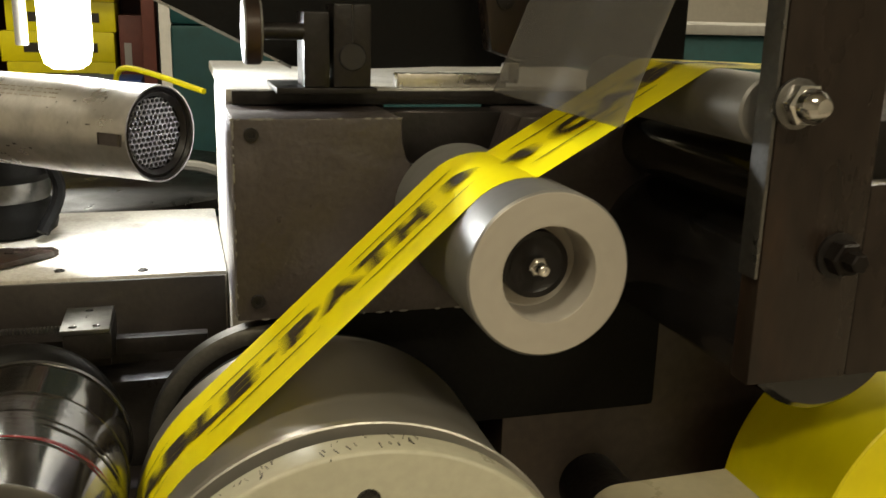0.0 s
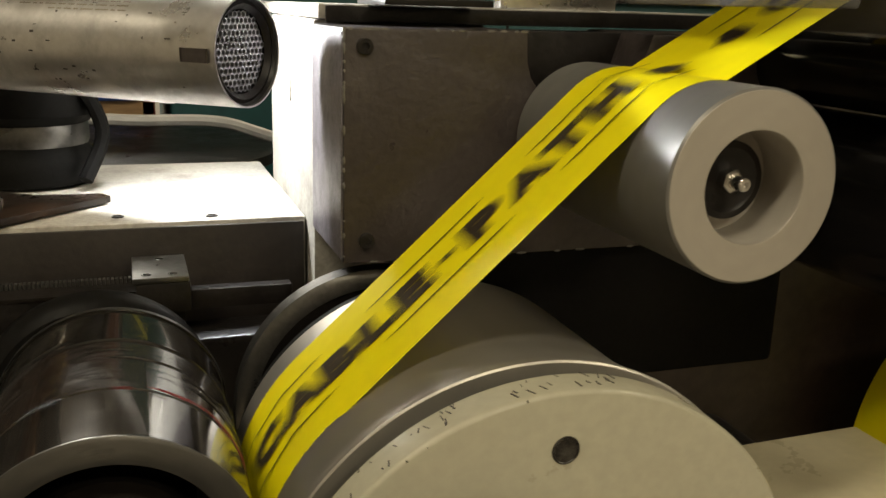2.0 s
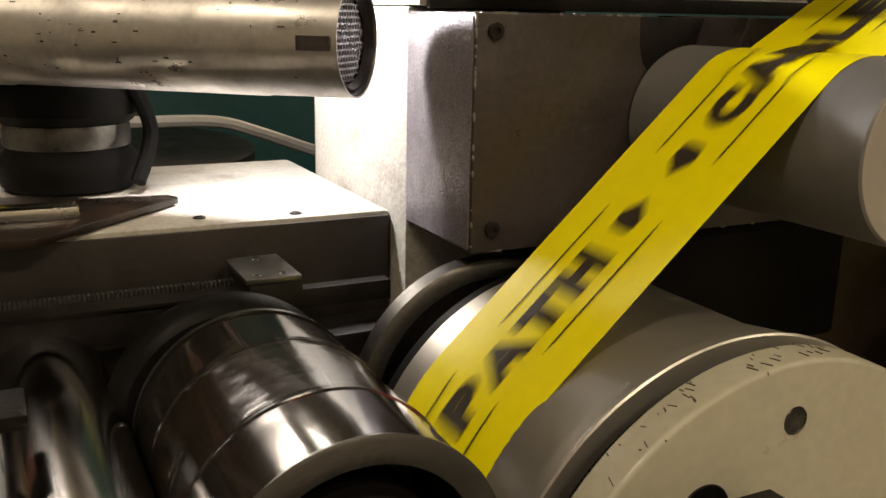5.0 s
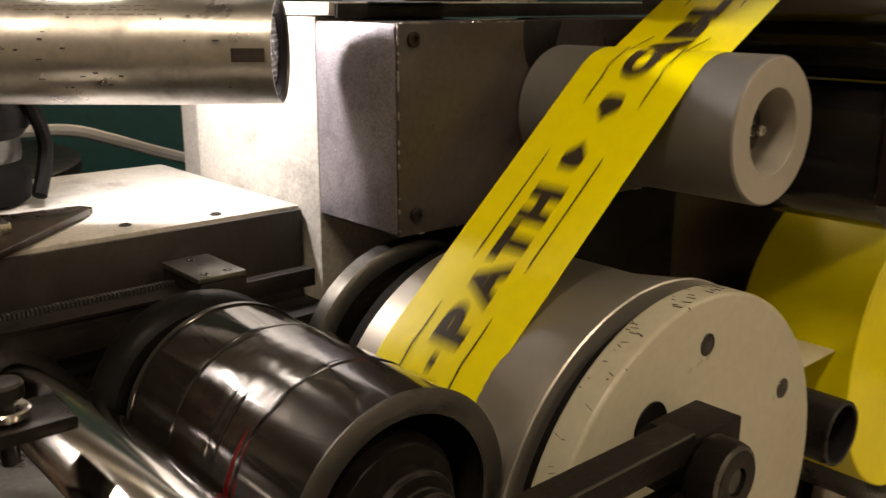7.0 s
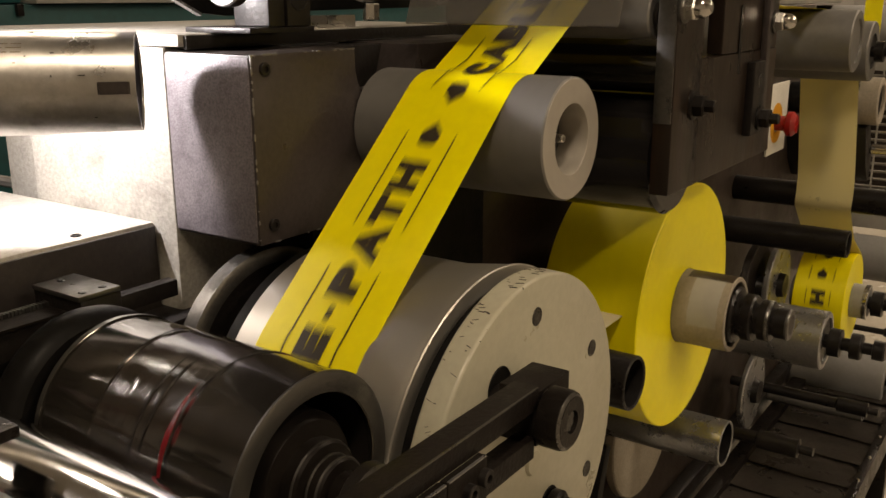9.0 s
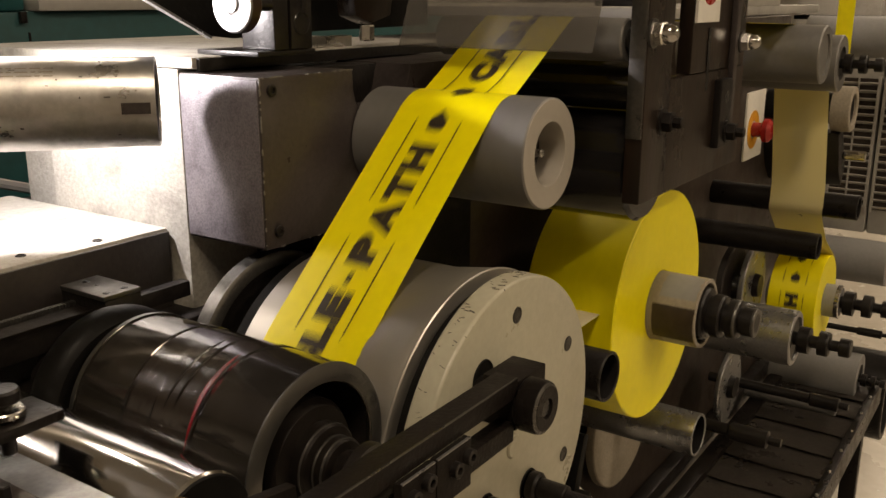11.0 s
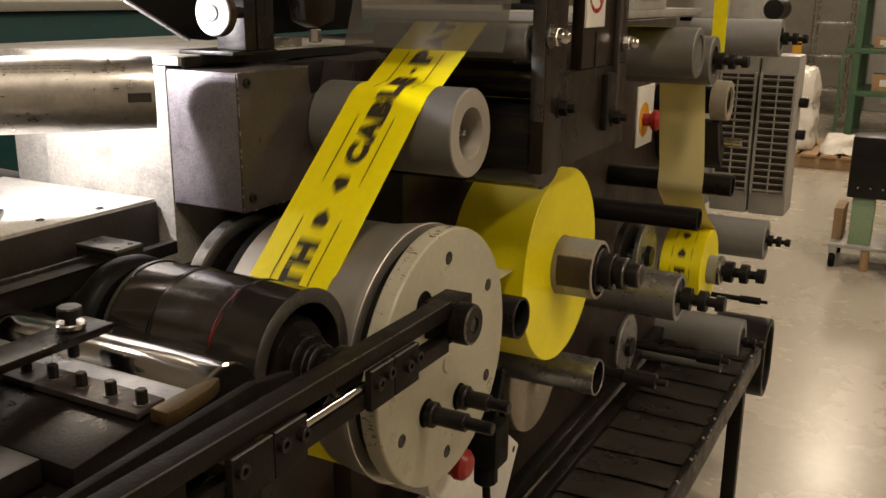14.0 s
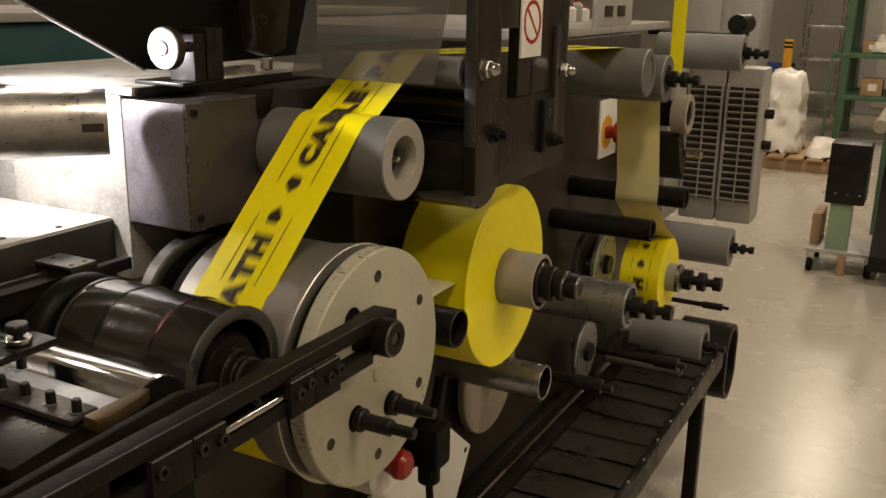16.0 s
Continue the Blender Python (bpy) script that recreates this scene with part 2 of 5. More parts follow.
AXIS = {"y": Matrix(((1, 0, 0, 0), (0, 0, 1, 0), (0, 1, 0, 0), (0, 0, 0, 1))), "x": Matrix(((0, 0, 1, 0), (1, 0, 0, 0), (0, 1, 0, 0), (0, 0, 0, 1))), "z": Matrix.Identity(4)}


def lathe(profile, at, axis="y", seg=48, bm=None, turn=None):
    """Turns a profile of (radius, along) round an axis through at."""
    b = bmesh.new()
    rings = []
    for r, a in profile:
        if r < 1e-6:
            rings.append([b.verts.new((0, 0, a))])
        else:
            rings.append([b.verts.new((r * math.cos(2 * math.pi * k / seg), r * math.sin(2 * math.pi * k / seg), a)) for k in range(seg)])
    for p, q in zip(rings, rings[1:]):
        for k in range(seg):
            c = [p[k % len(p)], p[(k + 1) % len(p)], q[(k + 1) % len(q)], q[k % len(q)]]
            c = list(dict.fromkeys(c))
            if len(c) > 2:
                b.faces.new(c)
    b.transform(Matrix.Translation(at) @ (turn if turn is not None else AXIS[axis]))
    return merge(bm, b)


def rod(at, r, y0, y1, w=0.0015, seg=32, axis="y", bm=None):
    """A solid rod along an axis, its ends chamfered; y0 and y1 run along that axis."""
    return lathe([(0, y0), (r - w, y0), (r, y0 + w), (r, y1 - w), (r - w, y1), (0, y1)], at, axis, seg, bm)


def pipe(at, r, ri, y0, y1, w=0.001, seg=40, axis="y", deep=None, bm=None):
    """A tube open at y0."""
    d = y1 if deep is None else y0 + deep
    prof = [(0, d), (ri, d), (ri, y0 + w), (ri + w, y0), (r - w, y0), (r, y0 + w), (r, y1), (0, y1)] if deep is not None else [(ri, y1), (ri, y0 + w), (ri + w, y0), (r - w, y0), (r, y0 + w), (r, y1)]
    return lathe(prof, at, axis, seg, bm)


def prism(poly, a0, a1, axis="y", w=0.0015, bm=None):
    """A polygon extruded along an axis: (x, z) for y, (y, z) for x, (x, y) for z."""
    b = bmesh.new()
    put = {"y": lambda p, a: (p[0], a, p[1]), "x": lambda p, a: (a, p[0], p[1]), "z": lambda p, a: (p[0], p[1], a)}[axis]
    lo, hi = [b.verts.new(put(p, a0)) for p in poly], [b.verts.new(put(p, a1)) for p in poly]
    b.faces.new(lo)
    b.faces.new(hi[::-1])
    for k in range(len(poly)):
        j = (k + 1) % len(poly)
        b.faces.new((lo[k], hi[k], hi[j], lo[j]))
    bmesh.ops.recalc_face_normals(b, faces=b.faces)
    bevel(b, w)
    return merge(bm, b)


def bolt(at, r, out, axis_sign=-1, bm=None, hexes=True, socket=True):
    """A cap screw or hexagon head on a face, standing out along -y."""
    x, y, z = at
    prof = [(0, y), (r, y), (r, y - out * 0.9), (r * 0.9, y - out)]
    prof += [(r * 0.5, y - out), (r * 0.5, y - out * 0.4), (0, y - out * 0.4)] if socket else [(r * 0.5, y - out * 1.15), (0, y - out * 1.2)]
    return lathe([(a, b) for a, b in prof], (x, 0, z), "y", 6 if hexes else 20, bm)


def wire(points, r, seg=8):
    """A bent round wire through points."""
    b = bmesh.new()
    pts = [Vector(p) for p in points]
    fine = []
    for i in range(len(pts) - 1):
        p0, p1, p2, p3 = pts[max(i - 1, 0)], pts[i], pts[i + 1], pts[min(i + 2, len(pts) - 1)]
        for k in range(6):
            u = k / 6
            fine.append(0.5 * ((2 * p1) + (p2 - p0) * u + (2 * p0 - 5 * p1 + 4 * p2 - p3) * u * u + (3 * p1 - p0 - 3 * p2 + p3) * u ** 3))
    fine.append(pts[-1])
    rings = []
    for i, p in enumerate(fine):
        d = (fine[min(i + 1, len(fine) - 1)] - fine[max(i - 1, 0)]).normalized()
        a = d.orthogonal().normalized() if not rings else (last - d * last.dot(d)).normalized()
        last = a
        c = d.cross(a)
        rings.append([b.verts.new(p + r * (a * math.cos(2 * math.pi * k / seg) + c * math.sin(2 * math.pi * k / seg))) for k in range(seg)])
    for p, q in zip(rings, rings[1:]):
        for k in range(seg):
            b.faces.new((p[k], p[(k + 1) % seg], q[(k + 1) % seg], q[k]))
    b.faces.new(rings[0][::-1])
    b.faces.new(rings[-1])
    return b


# ---- hall ----
FLOOR_X, FLOOR_Y = (-4.0, 14.0), (-4.0, 7.0)
tagged(part("floor", block(*FLOOR_X, *FLOOR_Y, -0.1, 0, 0), M_FLOOR), "polished beige concrete floor with dull reflections", "floor", kind="structure")
tagged(part("wall_east", block(14.0, 14.2, *FLOOR_Y, 0, 4.2, 0), M_WALL), "plain beige painted hall wall", "wall", kind="structure")
tagged(part("wall_west", block(-4.2, -4.0, *FLOOR_Y, 0, 4.2, 0), M_WALL), "plain beige painted hall wall", "wall", kind="structure")
tagged(part("wall_north", block(-4.0, 14.0, 7.0, 7.2, 0, 4.2, 0), M_WALL), "plain beige painted hall wall", "wall", kind="structure")
tagged(part("wall_south", block(-4.0, 14.0, -4.2, -4.0, 0, 4.2, 0), M_WALL), "plain beige painted hall wall", "wall", kind="structure")
tagged(part("ceiling", block(-4.2, 14.2, -4.2, 7.2, 4.2, 4.3, 0), M_WALL), "plain hall ceiling", "ceiling", kind="structure")
first = None
for lx, ly, watts in HALL_LIGHTS:
    if first is None:
        first = thing("ceiling_light", (lx, ly, 3.8), "long white ceiling light fitting, lit", "ceiling light", "ceiling lights")
        part("housing", block(lx - 0.65, lx + 0.65, ly - 0.17, ly + 0.17, 3.8, 3.9, 0.01), M_WHITE, first)
        part("hanger", block(lx - 0.01, lx + 0.01, ly - 0.01, ly + 0.01, 3.9, 4.2, 0), M_WHITE, first)
        part("diffuser", block(lx - 0.62, lx + 0.62, ly - 0.14, ly + 0.14, 3.77, 3.8, 0.005), M_TUBE, first)
    else:
        copy_thing(first, pose(lx, ly, 3.8))

# ---- press frame ----
press = thing("press_frame", (0.9, 0.4, 0), "dark brown painted printing press side frame", "machine frame", kind="structure")
part("side_panel", prism([(0.16, 0.10), (2.05, 0.10), (2.05, 0.90), (1.72, 0.98), (1.72, 1.34), (0.62, 1.34), (0.62, 1.20), (0.16, 1.20)], 0.235, 0.30, "y", 0.004), M_PANEL, press)
part("machine_body", prism([(-1.2, 0.10), (1.95, 0.10), (1.95, 0.85), (1.65, 0.95), (1.65, 1.30), (0.45, 1.30), (0.3, 1.1), (-1.2, 1.08)], 0.302, 0.9, "y", 0.006), M_BLACK, press)
part("base_panel", block(-1.2, 0.155, 0.26, 0.3, 0.10, 1.02, 0.004), M_PANEL, press)
part("plinth", block(-1.2, 1.95, 0.28, 0.88, 0.0, 0.098, 0.004), M_BLACK, press)
part("name_plate", block(0.735, 0.90, 0.2315, 0.2348, 0.395, 0.448, 0.001), M_WALL, press, "scuffed pale metal plate")
part("top_table", block(1.0, 2.1, 0.26, 1.1, 1.342, 1.362, 0.003), M_GREYCAB, press, "pale worktop")
part("step_rail", block(0.15, 1.9, 0.205, 0.233, 0.44, 0.475, 0.004), M_BLACK, press)

casting = thing("side_casting", (-0.3, 0.45, 1.0), "grey painted cast iron frame with chipped edges", "machine frame", kind="structure")
part("upright", prism([(0.318, 1.02), (0.318, 1.318), (0.52, 1.318), (0.52, 1.0), (0.345, 1.0)], -0.055, 0.075, "x", 0.004), M_CAST, casting)
part("head", block(-0.055, 0.36, 0.2985, 0.66, 1.3185, 1.3285, 0.002), M_CAST, casting)
part("rear_return", block(-0.022, 0.075, 0.521, 0.62, 1.0, 1.318, 0.003), M_CAST, casting)
ledge = block(-1.15, -0.0555, 0.345, 0.60, 0.985, 1.171, 0.004, None)
part("ledge", ledge, M_CAST, casting)
# thin dark plate paints the shade on the casting's front face
part("ledge_front", block(-1.15, -0.058, 0.3415, 0.3448, 0.985, 1.1675, 0.001), M_DARKBROWN, casting, "ledge front, its shade put into a dark brown colour")
part("lower_apron", block(-1.15, -0.03, 0.352, 0.5, 0.80, 0.983, 0.004), M_BLACK, casting)
for hx, hy in ((-0.192, 0.366), (-0.125, 0.356), (-0.30, 0.37)):
    part("screw_hole", lathe([(0.0045, 1.1705), (0.0045, 1.1718), (0.0032, 1.1722), (0.0028, 1.1712), (0, 1.1712)], (hx, hy, 0), "z", 16), M_BLACK, casting)
# black strip added for the shade on the head's front face
part("head_front_shade", block(-0.050, 0.36, 0.2945, 0.2984, 1.3165, 1.3275, 0.001), M_BLACK, casting)
part("light_rail", block(0.083, 0.178, 0.31, 0.324, 1.3288, 1.340, 0.001), M_STEEL, casting)
part("tag_on_wall", block(-0.0568, -0.0552, 0.408, 0.422, 1.252, 1.27, 0.0005), M_WHITE, casting)

# gear box with its notch
gear = thing("gear_cover", (0.0, 0.26, 1.167), "brown grey painted cast gear cover, edges worn bright", "gear cover")
notch = [(-0.055, 1.167), (0.30, 1.167), (0.30, 1.315), (0.158, 1.315), (0.150, 1.29), (0.146, 1.278), (0.092, 1.272), (0.078, 1.276), (0.070, 1.285), (0.067, 1.296), (0.066, 1.315), (-0.055, 1.315)]
part("cover", prism(notch, 0.218, 0.3165, "y", 0.0022), M_BOX, gear)
for sx, sz in ((-0.042, 1.304), (-0.040, 1.182), (0.27, 1.19)):
    part("cap_screw", bolt((sx, 0.2185, sz), 0.0052, 0.003, hexes=False), M_BLACK, gear)
rng = random.Random(21)
EDGES = [((-0.0548, 1.3145), (0.064, 1.3145), 0.2186), ((-0.0545, 1.168), (-0.0545, 1.3145), 0.2186), ((-0.0545, 1.1676), (0.25, 1.1676), 0.2186)]
for (ex0, ez0), (ex1, ez1), ey in EDGES:
    for k in range(16):
        u = rng.random()
        long = rng.uniform(0.001, 0.009)
        ex, ez = ex0 + (ex1 - ex0) * u, ez0 + (ez1 - ez0) * u
        wear = bmesh.new()
        bmesh.ops.create_icosphere(wear, subdivisions=1, radius=0.5)
        wear.transform(Matrix.Translation((ex, ey, ez)) @ Matrix.Diagonal((long if ex0 != ex1 else 0.0022, 0.0016, 0.0022 if ex0 != ex1 else long, 1)))
        part("worn_edge", wear, M_ALU, gear)
# paler plate paints the work lamp's light on this side
part("lit_side", block(-0.0560, -0.0549, 0.2205, 0.3150, 1.1695, 1.3125, 0.0004), M_SIDE, gear, "grainy metal side, lamplight put into its pale colour")
# black block added in the notch to stand for the shade inside
part("notch_shade", block(0.066, 0.158, 0.262, 0.30, 1.265, 1.314, 0.001), M_BLACK, gear)
part("rear_housing", block(0.02, 0.30, 0.232, 0.31, 1.06, 1.165, 0.006), M_RUBBER, gear)

# ---- printing drum ----
DRUM = (-0.001, 1.0268)
RD = 0.1322


def screw_holes(at, ring, count, r, y, start, parent, name, material, skip=()):
    for k in range(count):
        if k in skip:
            continue
        a = radians(start + 360 * k / count)
        part(name, lathe([(r * 1.15, y + 0.0002), (r * 1.1, y - 0.0005), (r, y - 0.0006), (r * 0.95, y - 0.0003), (0, y - 0.0003)], (at[0] + ring * math.cos(a), 0, at[1] + ring * math.sin(a)), "y", 20), material, parent)


drum = thing("impression_drum", (DRUM[0], 0.1, DRUM[1]), "large ground steel printing drum", "drum")
part("drum_body", lathe([(0, 0.036), (RD + 0.0062, 0.036), (RD + 0.0066, 0.037), (RD + 0.0056, 0.045), (RD + 0.0012, 0.075), (RD, 0.084), (RD, 0.199), (RD - 0.001, 0.2), (0, 0.2)], (DRUM[0], 0, DRUM[1]), seg=128), M_DRUM, drum)
part("front_lip", lathe([(RD - 0.02, 0.0330), (RD + 0.0066, 0.0330), (RD + 0.0076, 0.0338), (RD + 0.0076, 0.0358), (RD + 0.0064, 0.0364), (RD - 0.02, 0.0364), (RD - 0.02, 0.0330)], (DRUM[0], 0, DRUM[1]), seg=128), M_DRUM, drum)
part("groove", lathe([(RD - 0.006, 0.012), (RD - 0.006, 0.035)], (DRUM[0], 0, DRUM[1]), seg=96), M_RUBBER, drum)
part("rear_flange", lathe([(0.10, 0.2002), (RD - 0.003, 0.2002), (RD - 0.003, 0.212), (0, 0.212)], (DRUM[0], 0, DRUM[1]), seg=96), M_RUBBER, drum)

COVER = (-0.001, 1.0285)
cover = thing("drum_end_cover", (COVER[0], 0.01, COVER[1]), "cream enamelled round end cover with drilled holes, scratched rim", "machine cover")
part("disc", lathe([(0, 0.0), (0.1345, 0.0), (0.1358, 0.0005), (0.1367, 0.0016), (0.1371, 0.003), (0.1374, 0.0185), (0.1366, 0.0198), (0.12, 0.0202), (0, 0.0202)], (COVER[0], 0, COVER[1]), seg=128), M_CREAM, cover)
screw_holes(COVER, 0.1082, 6, 0.0062, 0.0, 30, cover, "screw_hole", M_HOLE)
for hx, hz in ((-0.0515, 1.1005), (-0.046, 0.984), (0.026, 0.974)):
    part("port", lathe([(0.0152, 0.0002), (0.0145, -0.0008), (0.013, -0.0006), (0.0125, -0.0004), (0, -0.0004)], (hx, 0, hz), "y", 28), M_RUBBER, cover)
part("plug", lathe([(0, -0.002), (0.009, -0.002), (0.0105, -0.0005), (0.0105, 0.001), (0, 0.001)], (-0.002, 0, 1.0225), "y", 24), M_CREAM, cover)
rng = random.Random(4)
for k in range(40):
    a = radians(rng.uniform(60, 215))
    r = rng.uniform(0.128, 0.1345)
    m = lathe([(0, -0.0004), (1, -0.0004), (1, 0.0012), (0, 0.0012)], (0, 0, 0), "y", 6)
    m.transform(Matrix.Translation((COVER[0] + r * math.cos(a), 0.0006, COVER[1] + r * math.sin(a))) @ Matrix.Rotation(-a, 4, "Y") @ Matrix.Diagonal((rng.uniform(0.0006, 0.003), 1, rng.uniform(0.0003, 0.0007), 1)))
    part("chip", m, M_RUBBER, cover)
for k in range(70):
    a = radians(rng.uniform(75, 200))
    m = bmesh.new()
    bmesh.ops.create_cube(m, size=1)
    m.transform(Matrix.Translation((COVER[0] + 0.1373 * math.cos(a), rng.uniform(0.005, 0.0175), COVER[1] + 0.1373 * math.sin(a))) @ Matrix.Rotation(-a, 4, "Y") @ Matrix.Rotation(rng.uniform(-0.5, 0.5), 4, "X") @ Matrix.Diagonal((0.0005, rng.uniform(0.001, 0.006), rng.uniform(0.0003, 0.0007), 1)))
    part("scratch", m, M_BOX, cover)

# studs through the cover
for sx, sz, tip in ((-0.046, 0.984, -0.075), (0.026, 0.974, -0.06)):
    st = thing("threaded_stud", (sx, 0, sz), "black steel stud with a threaded end, in the drum cover", "stud", "studs on the drum cover")
    part("shank", rod((sx, 0, sz), 0.0095, tip * 0.62, -0.001, 0.001), M_BLACK, st)
    thread = [(0, tip)]
    y = tip
    while y < tip * 0.62:
        thread += [(0.0055, y), (0.0066, y + 0.0008)]
        y += 0.0016
    part("thread", lathe(thread + [(0.006, tip * 0.62), (0, tip * 0.62)], (sx, 0, sz), seg=20), M_BLACK, st)
    part("collar", rod((sx, 0, sz), 0.0135, -0.012, -0.0015, 0.002), M_BLACK, st)

# ---- inking roller ----
INK = (-0.1985, 1.0855)
RI = 0.0662
ink = thing("inking_roller", (INK[0], 0.12, INK[1]), "steel inking roller wet with black and dark red ink", "roller")
for bname, m, prof in (
        ("front_band", M_INKROLL, [(0.0535, 0.13), (0.0535, 0.036), (0.0545, 0.035), (0.0645, 0.035), (RI, 0.0362), (RI, 0.0375), (RI - 0.0008, 0.038), (RI - 0.0003, 0.0868), (RI - 0.0018, 0.0875)]),
        ("middle_band", M_INKBAND, [(RI - 0.0018, 0.0875), (RI - 0.0018, 0.0887), (RI - 0.0002, 0.0893), (RI - 0.0004, 0.1555), (RI - 0.0010, 0.156)]),
        ("rear_band", M_INKROLL, [(RI - 0.0010, 0.156), (RI - 0.0010, 0.157), (RI - 0.0003, 0.1575), (RI - 0.0008, 0.206), (RI, 0.2065), (RI, 0.2095), (RI - 0.001, 0.2105), (0, 0.2105)])):
    part(bname, lathe(prof, (INK[0], 0, INK[1]), seg=128), m, ink)
part("front_rim", lathe([(0.0538, 0.0345), (0.0644, 0.0345), (RI + 0.0003, 0.0356), (RI + 0.0003, 0.0368)], (INK[0], 0, INK[1]), seg=96), M_DULLSTEEL, ink)
part("rear_rim", lathe([(RI + 0.0003, 0.2055), (RI + 0.0004, 0.2095), (RI - 0.002, 0.211)], (INK[0], 0, INK[1]), seg=96), M_DULLSTEEL, ink)
part("bore", lathe([(0.0532, 0.039), (0.0532, 0.105), (0.02, 0.105)], (INK[0], 0, INK[1]), seg=64), M_BLACK, ink)
part("hub", lathe([(0, 0.004), (0.0135, 0.004), (0.0135, 0.014), (0.019, 0.015), (0.0205, 0.017), (0.0205, 0.026), (0.0255, 0.027), (0.027, 0.029), (0.027, 0.038), (0.036, 0.04), (0.040, 0.046), (0.041, 0.104)], (INK[0], 0, INK[1]), seg=48), M_OILED, ink)
for yy, rr in ((0.0160, 0.0206), (0.0283, 0.0271), (0.0225, 0.0206)):
    part("hub_ring", lathe([(rr - 0.002, yy), (rr, yy + 0.0005), (rr + 0.0003, yy + 0.0018), (rr - 0.003, yy + 0.002)], (INK[0], 0, INK[1]), seg=48), M_DULLSTEEL, ink)
part("shaft_end", lathe([(0, -0.0135), (0.019, -0.0135), (0.0225, -0.011), (0.0232, -0.0085), (0.0232, -0.0005), (0.0215, 0.001), (0.0145, 0.0015), (0.0145, 0.0045), (0, 0.0045)], (INK[0], 0, INK[1]), seg=40), M_BLACK, ink)
part("shaft_rim", lathe([(0.0208, -0.0122), (0.0226, -0.0112), (0.0234, -0.0086), (0.0230, -0.0080)], (INK[0], 0, INK[1]), seg=40), M_DULLSTEEL, ink)
rng = random.Random(9)
def smear(y0, y1, a0, a1, material, label, lift):
    """A ragged patch of ink lying on the roller, thinner at its ends."""
    b = bmesh.new()
    n = max(6, int((a1 - a0) / 3))
    rows = []
    for k in range(n + 1):
        a = radians(a0 + (a1 - a0) * k / n)
        taper = min(1.0, 4 * k / n + 0.1, 4 * (1 - k / n) + 0.1)
        mid, half = (y0 + y1) / 2, (y1 - y0) / 2 * taper
        u = half * (0.55 + 0.9 * abs(noise.noise(Vector((k * 0.9, y0 * 900, a0)))))
        v = half * (0.55 + 0.9 * abs(noise.noise(Vector((k * 0.9, y0 * 900, a0 + 50)))))
        rows.append([b.verts.new((INK[0] + (RI + h) * math.cos(a), y, INK[1] + (RI + h) * math.sin(a))) for y, h in ((mid - u, -0.0006), (mid - u * 0.6, lift), (mid + v * 0.6, lift), (mid + v, -0.0006))])
    for p, q in zip(rows, rows[1:]):
        for j in range(3):
            b.faces.new((p[j], p[j + 1], q[j + 1], q[j]))
    part("ink_smear", b, material, ink, label)


for k in range(6):
    a = rng.uniform(0, 360)
    y = rng.choice((0.0848, 0.0855, 0.0905))
    smear(y, y + rng.uniform(0.003, 0.006), a, a + rng.uniform(15, 55), M_REDINK, "glossy dark red ink smear", 0.0003)
for k in range(26):
    a = rng.uniform(0, 360)
    y = rng.choice((0.0850, 0.0885, 0.1535, 0.1565, rng.uniform(0.085, 0.175)))
    smear(y, y + rng.uniform(0.002, 0.005), a, a + rng.uniform(12, 70), M_GLOSS, "thick wet black ink", rng.uniform(0.0003, 0.0009))
for k in range(60):
    a, yy = radians(rng.uniform(0, 360)), rng.choice((0.087, 0.089, 0.156, 0.157, rng.uniform(0.085, 0.175)))
    b = bmesh.new()
    bmesh.ops.create_icosphere(b, subdivisions=2, radius=1)
    b.transform(Matrix.Translation((INK[0] + (RI - 0.0006) * math.cos(a), yy + rng.uniform(-0.003, 0.003), INK[1] + (RI - 0.0006) * math.sin(a))) @ Matrix.Rotation(-a, 4, "Y") @ Matrix.Diagonal((rng.uniform(0.0007, 0.0014), rng.uniform(0.001, 0.004), rng.uniform(0.001, 0.003), 1)))
    part("ink_blob", b, M_GLOSS if k % 5 or yy > 0.1 else M_REDINK, ink)

bearer = thing("bearer_disc", (-0.207, 0.205, 1.086), "black rubber edged disc behind the inking roller", "disc")
part("disc", lathe([(0, 0.217), (0.062, 0.217), (0.066, 0.220), (0.0695, 0.226), (0.070, 0.234), (0.068, 0.241), (0.064, 0.245), (0, 0.245)], (-0.207, 0, 1.086), seg=96), M_RUBBER, bearer)
part("rear_hub", rod((-0.207, 0, 1.086), 0.03, 0.2112, 0.30), M_BLACK, bearer)

# ---- nip roller ----
NIP = (0.110, 1.247)
RN = 0.0493
nip = thing("nip_roller", (NIP[0], 0.13, NIP[1]), "grey aluminium guide roller with a recessed end", "roller")
part("tube", lathe([(0.0287, 0.033), (0.0482, 0.033), (RN, 0.0342), (RN, 0.2165), (0, 0.2165)], (NIP[0], 0, NIP[1]), seg=128), M_ALU, nip)
part("end_face", lathe([(0.0283, 0.0335), (0.0289, 0.0327), (0.0478, 0.0327), (0.0483, 0.0332)], (NIP[0], 0, NIP[1]), seg=96), M_ALUFACE, nip)
part("recess", lathe([(0.0285, 0.0329), (0.0281, 0.0345), (0.0281, 0.0635), (0.0, 0.0635)], (NIP[0], 0, NIP[1]), seg=64), M_ALUFACE, nip)
part("bearing", lathe([(0.021, 0.063), (0.0205, 0.055), (0.017, 0.0545), (0.013, 0.0565), (0.0, 0.0565)], (NIP[0], 0, NIP[1]), seg=40), M_BLACK, nip)
part("axle_nut", lathe([(0.0062, 0.058), (0.0062, 0.05), (0.005, 0.049), (0.0, 0.049)], (NIP[0], 0, NIP[1]), seg=6), M_STEEL, nip)
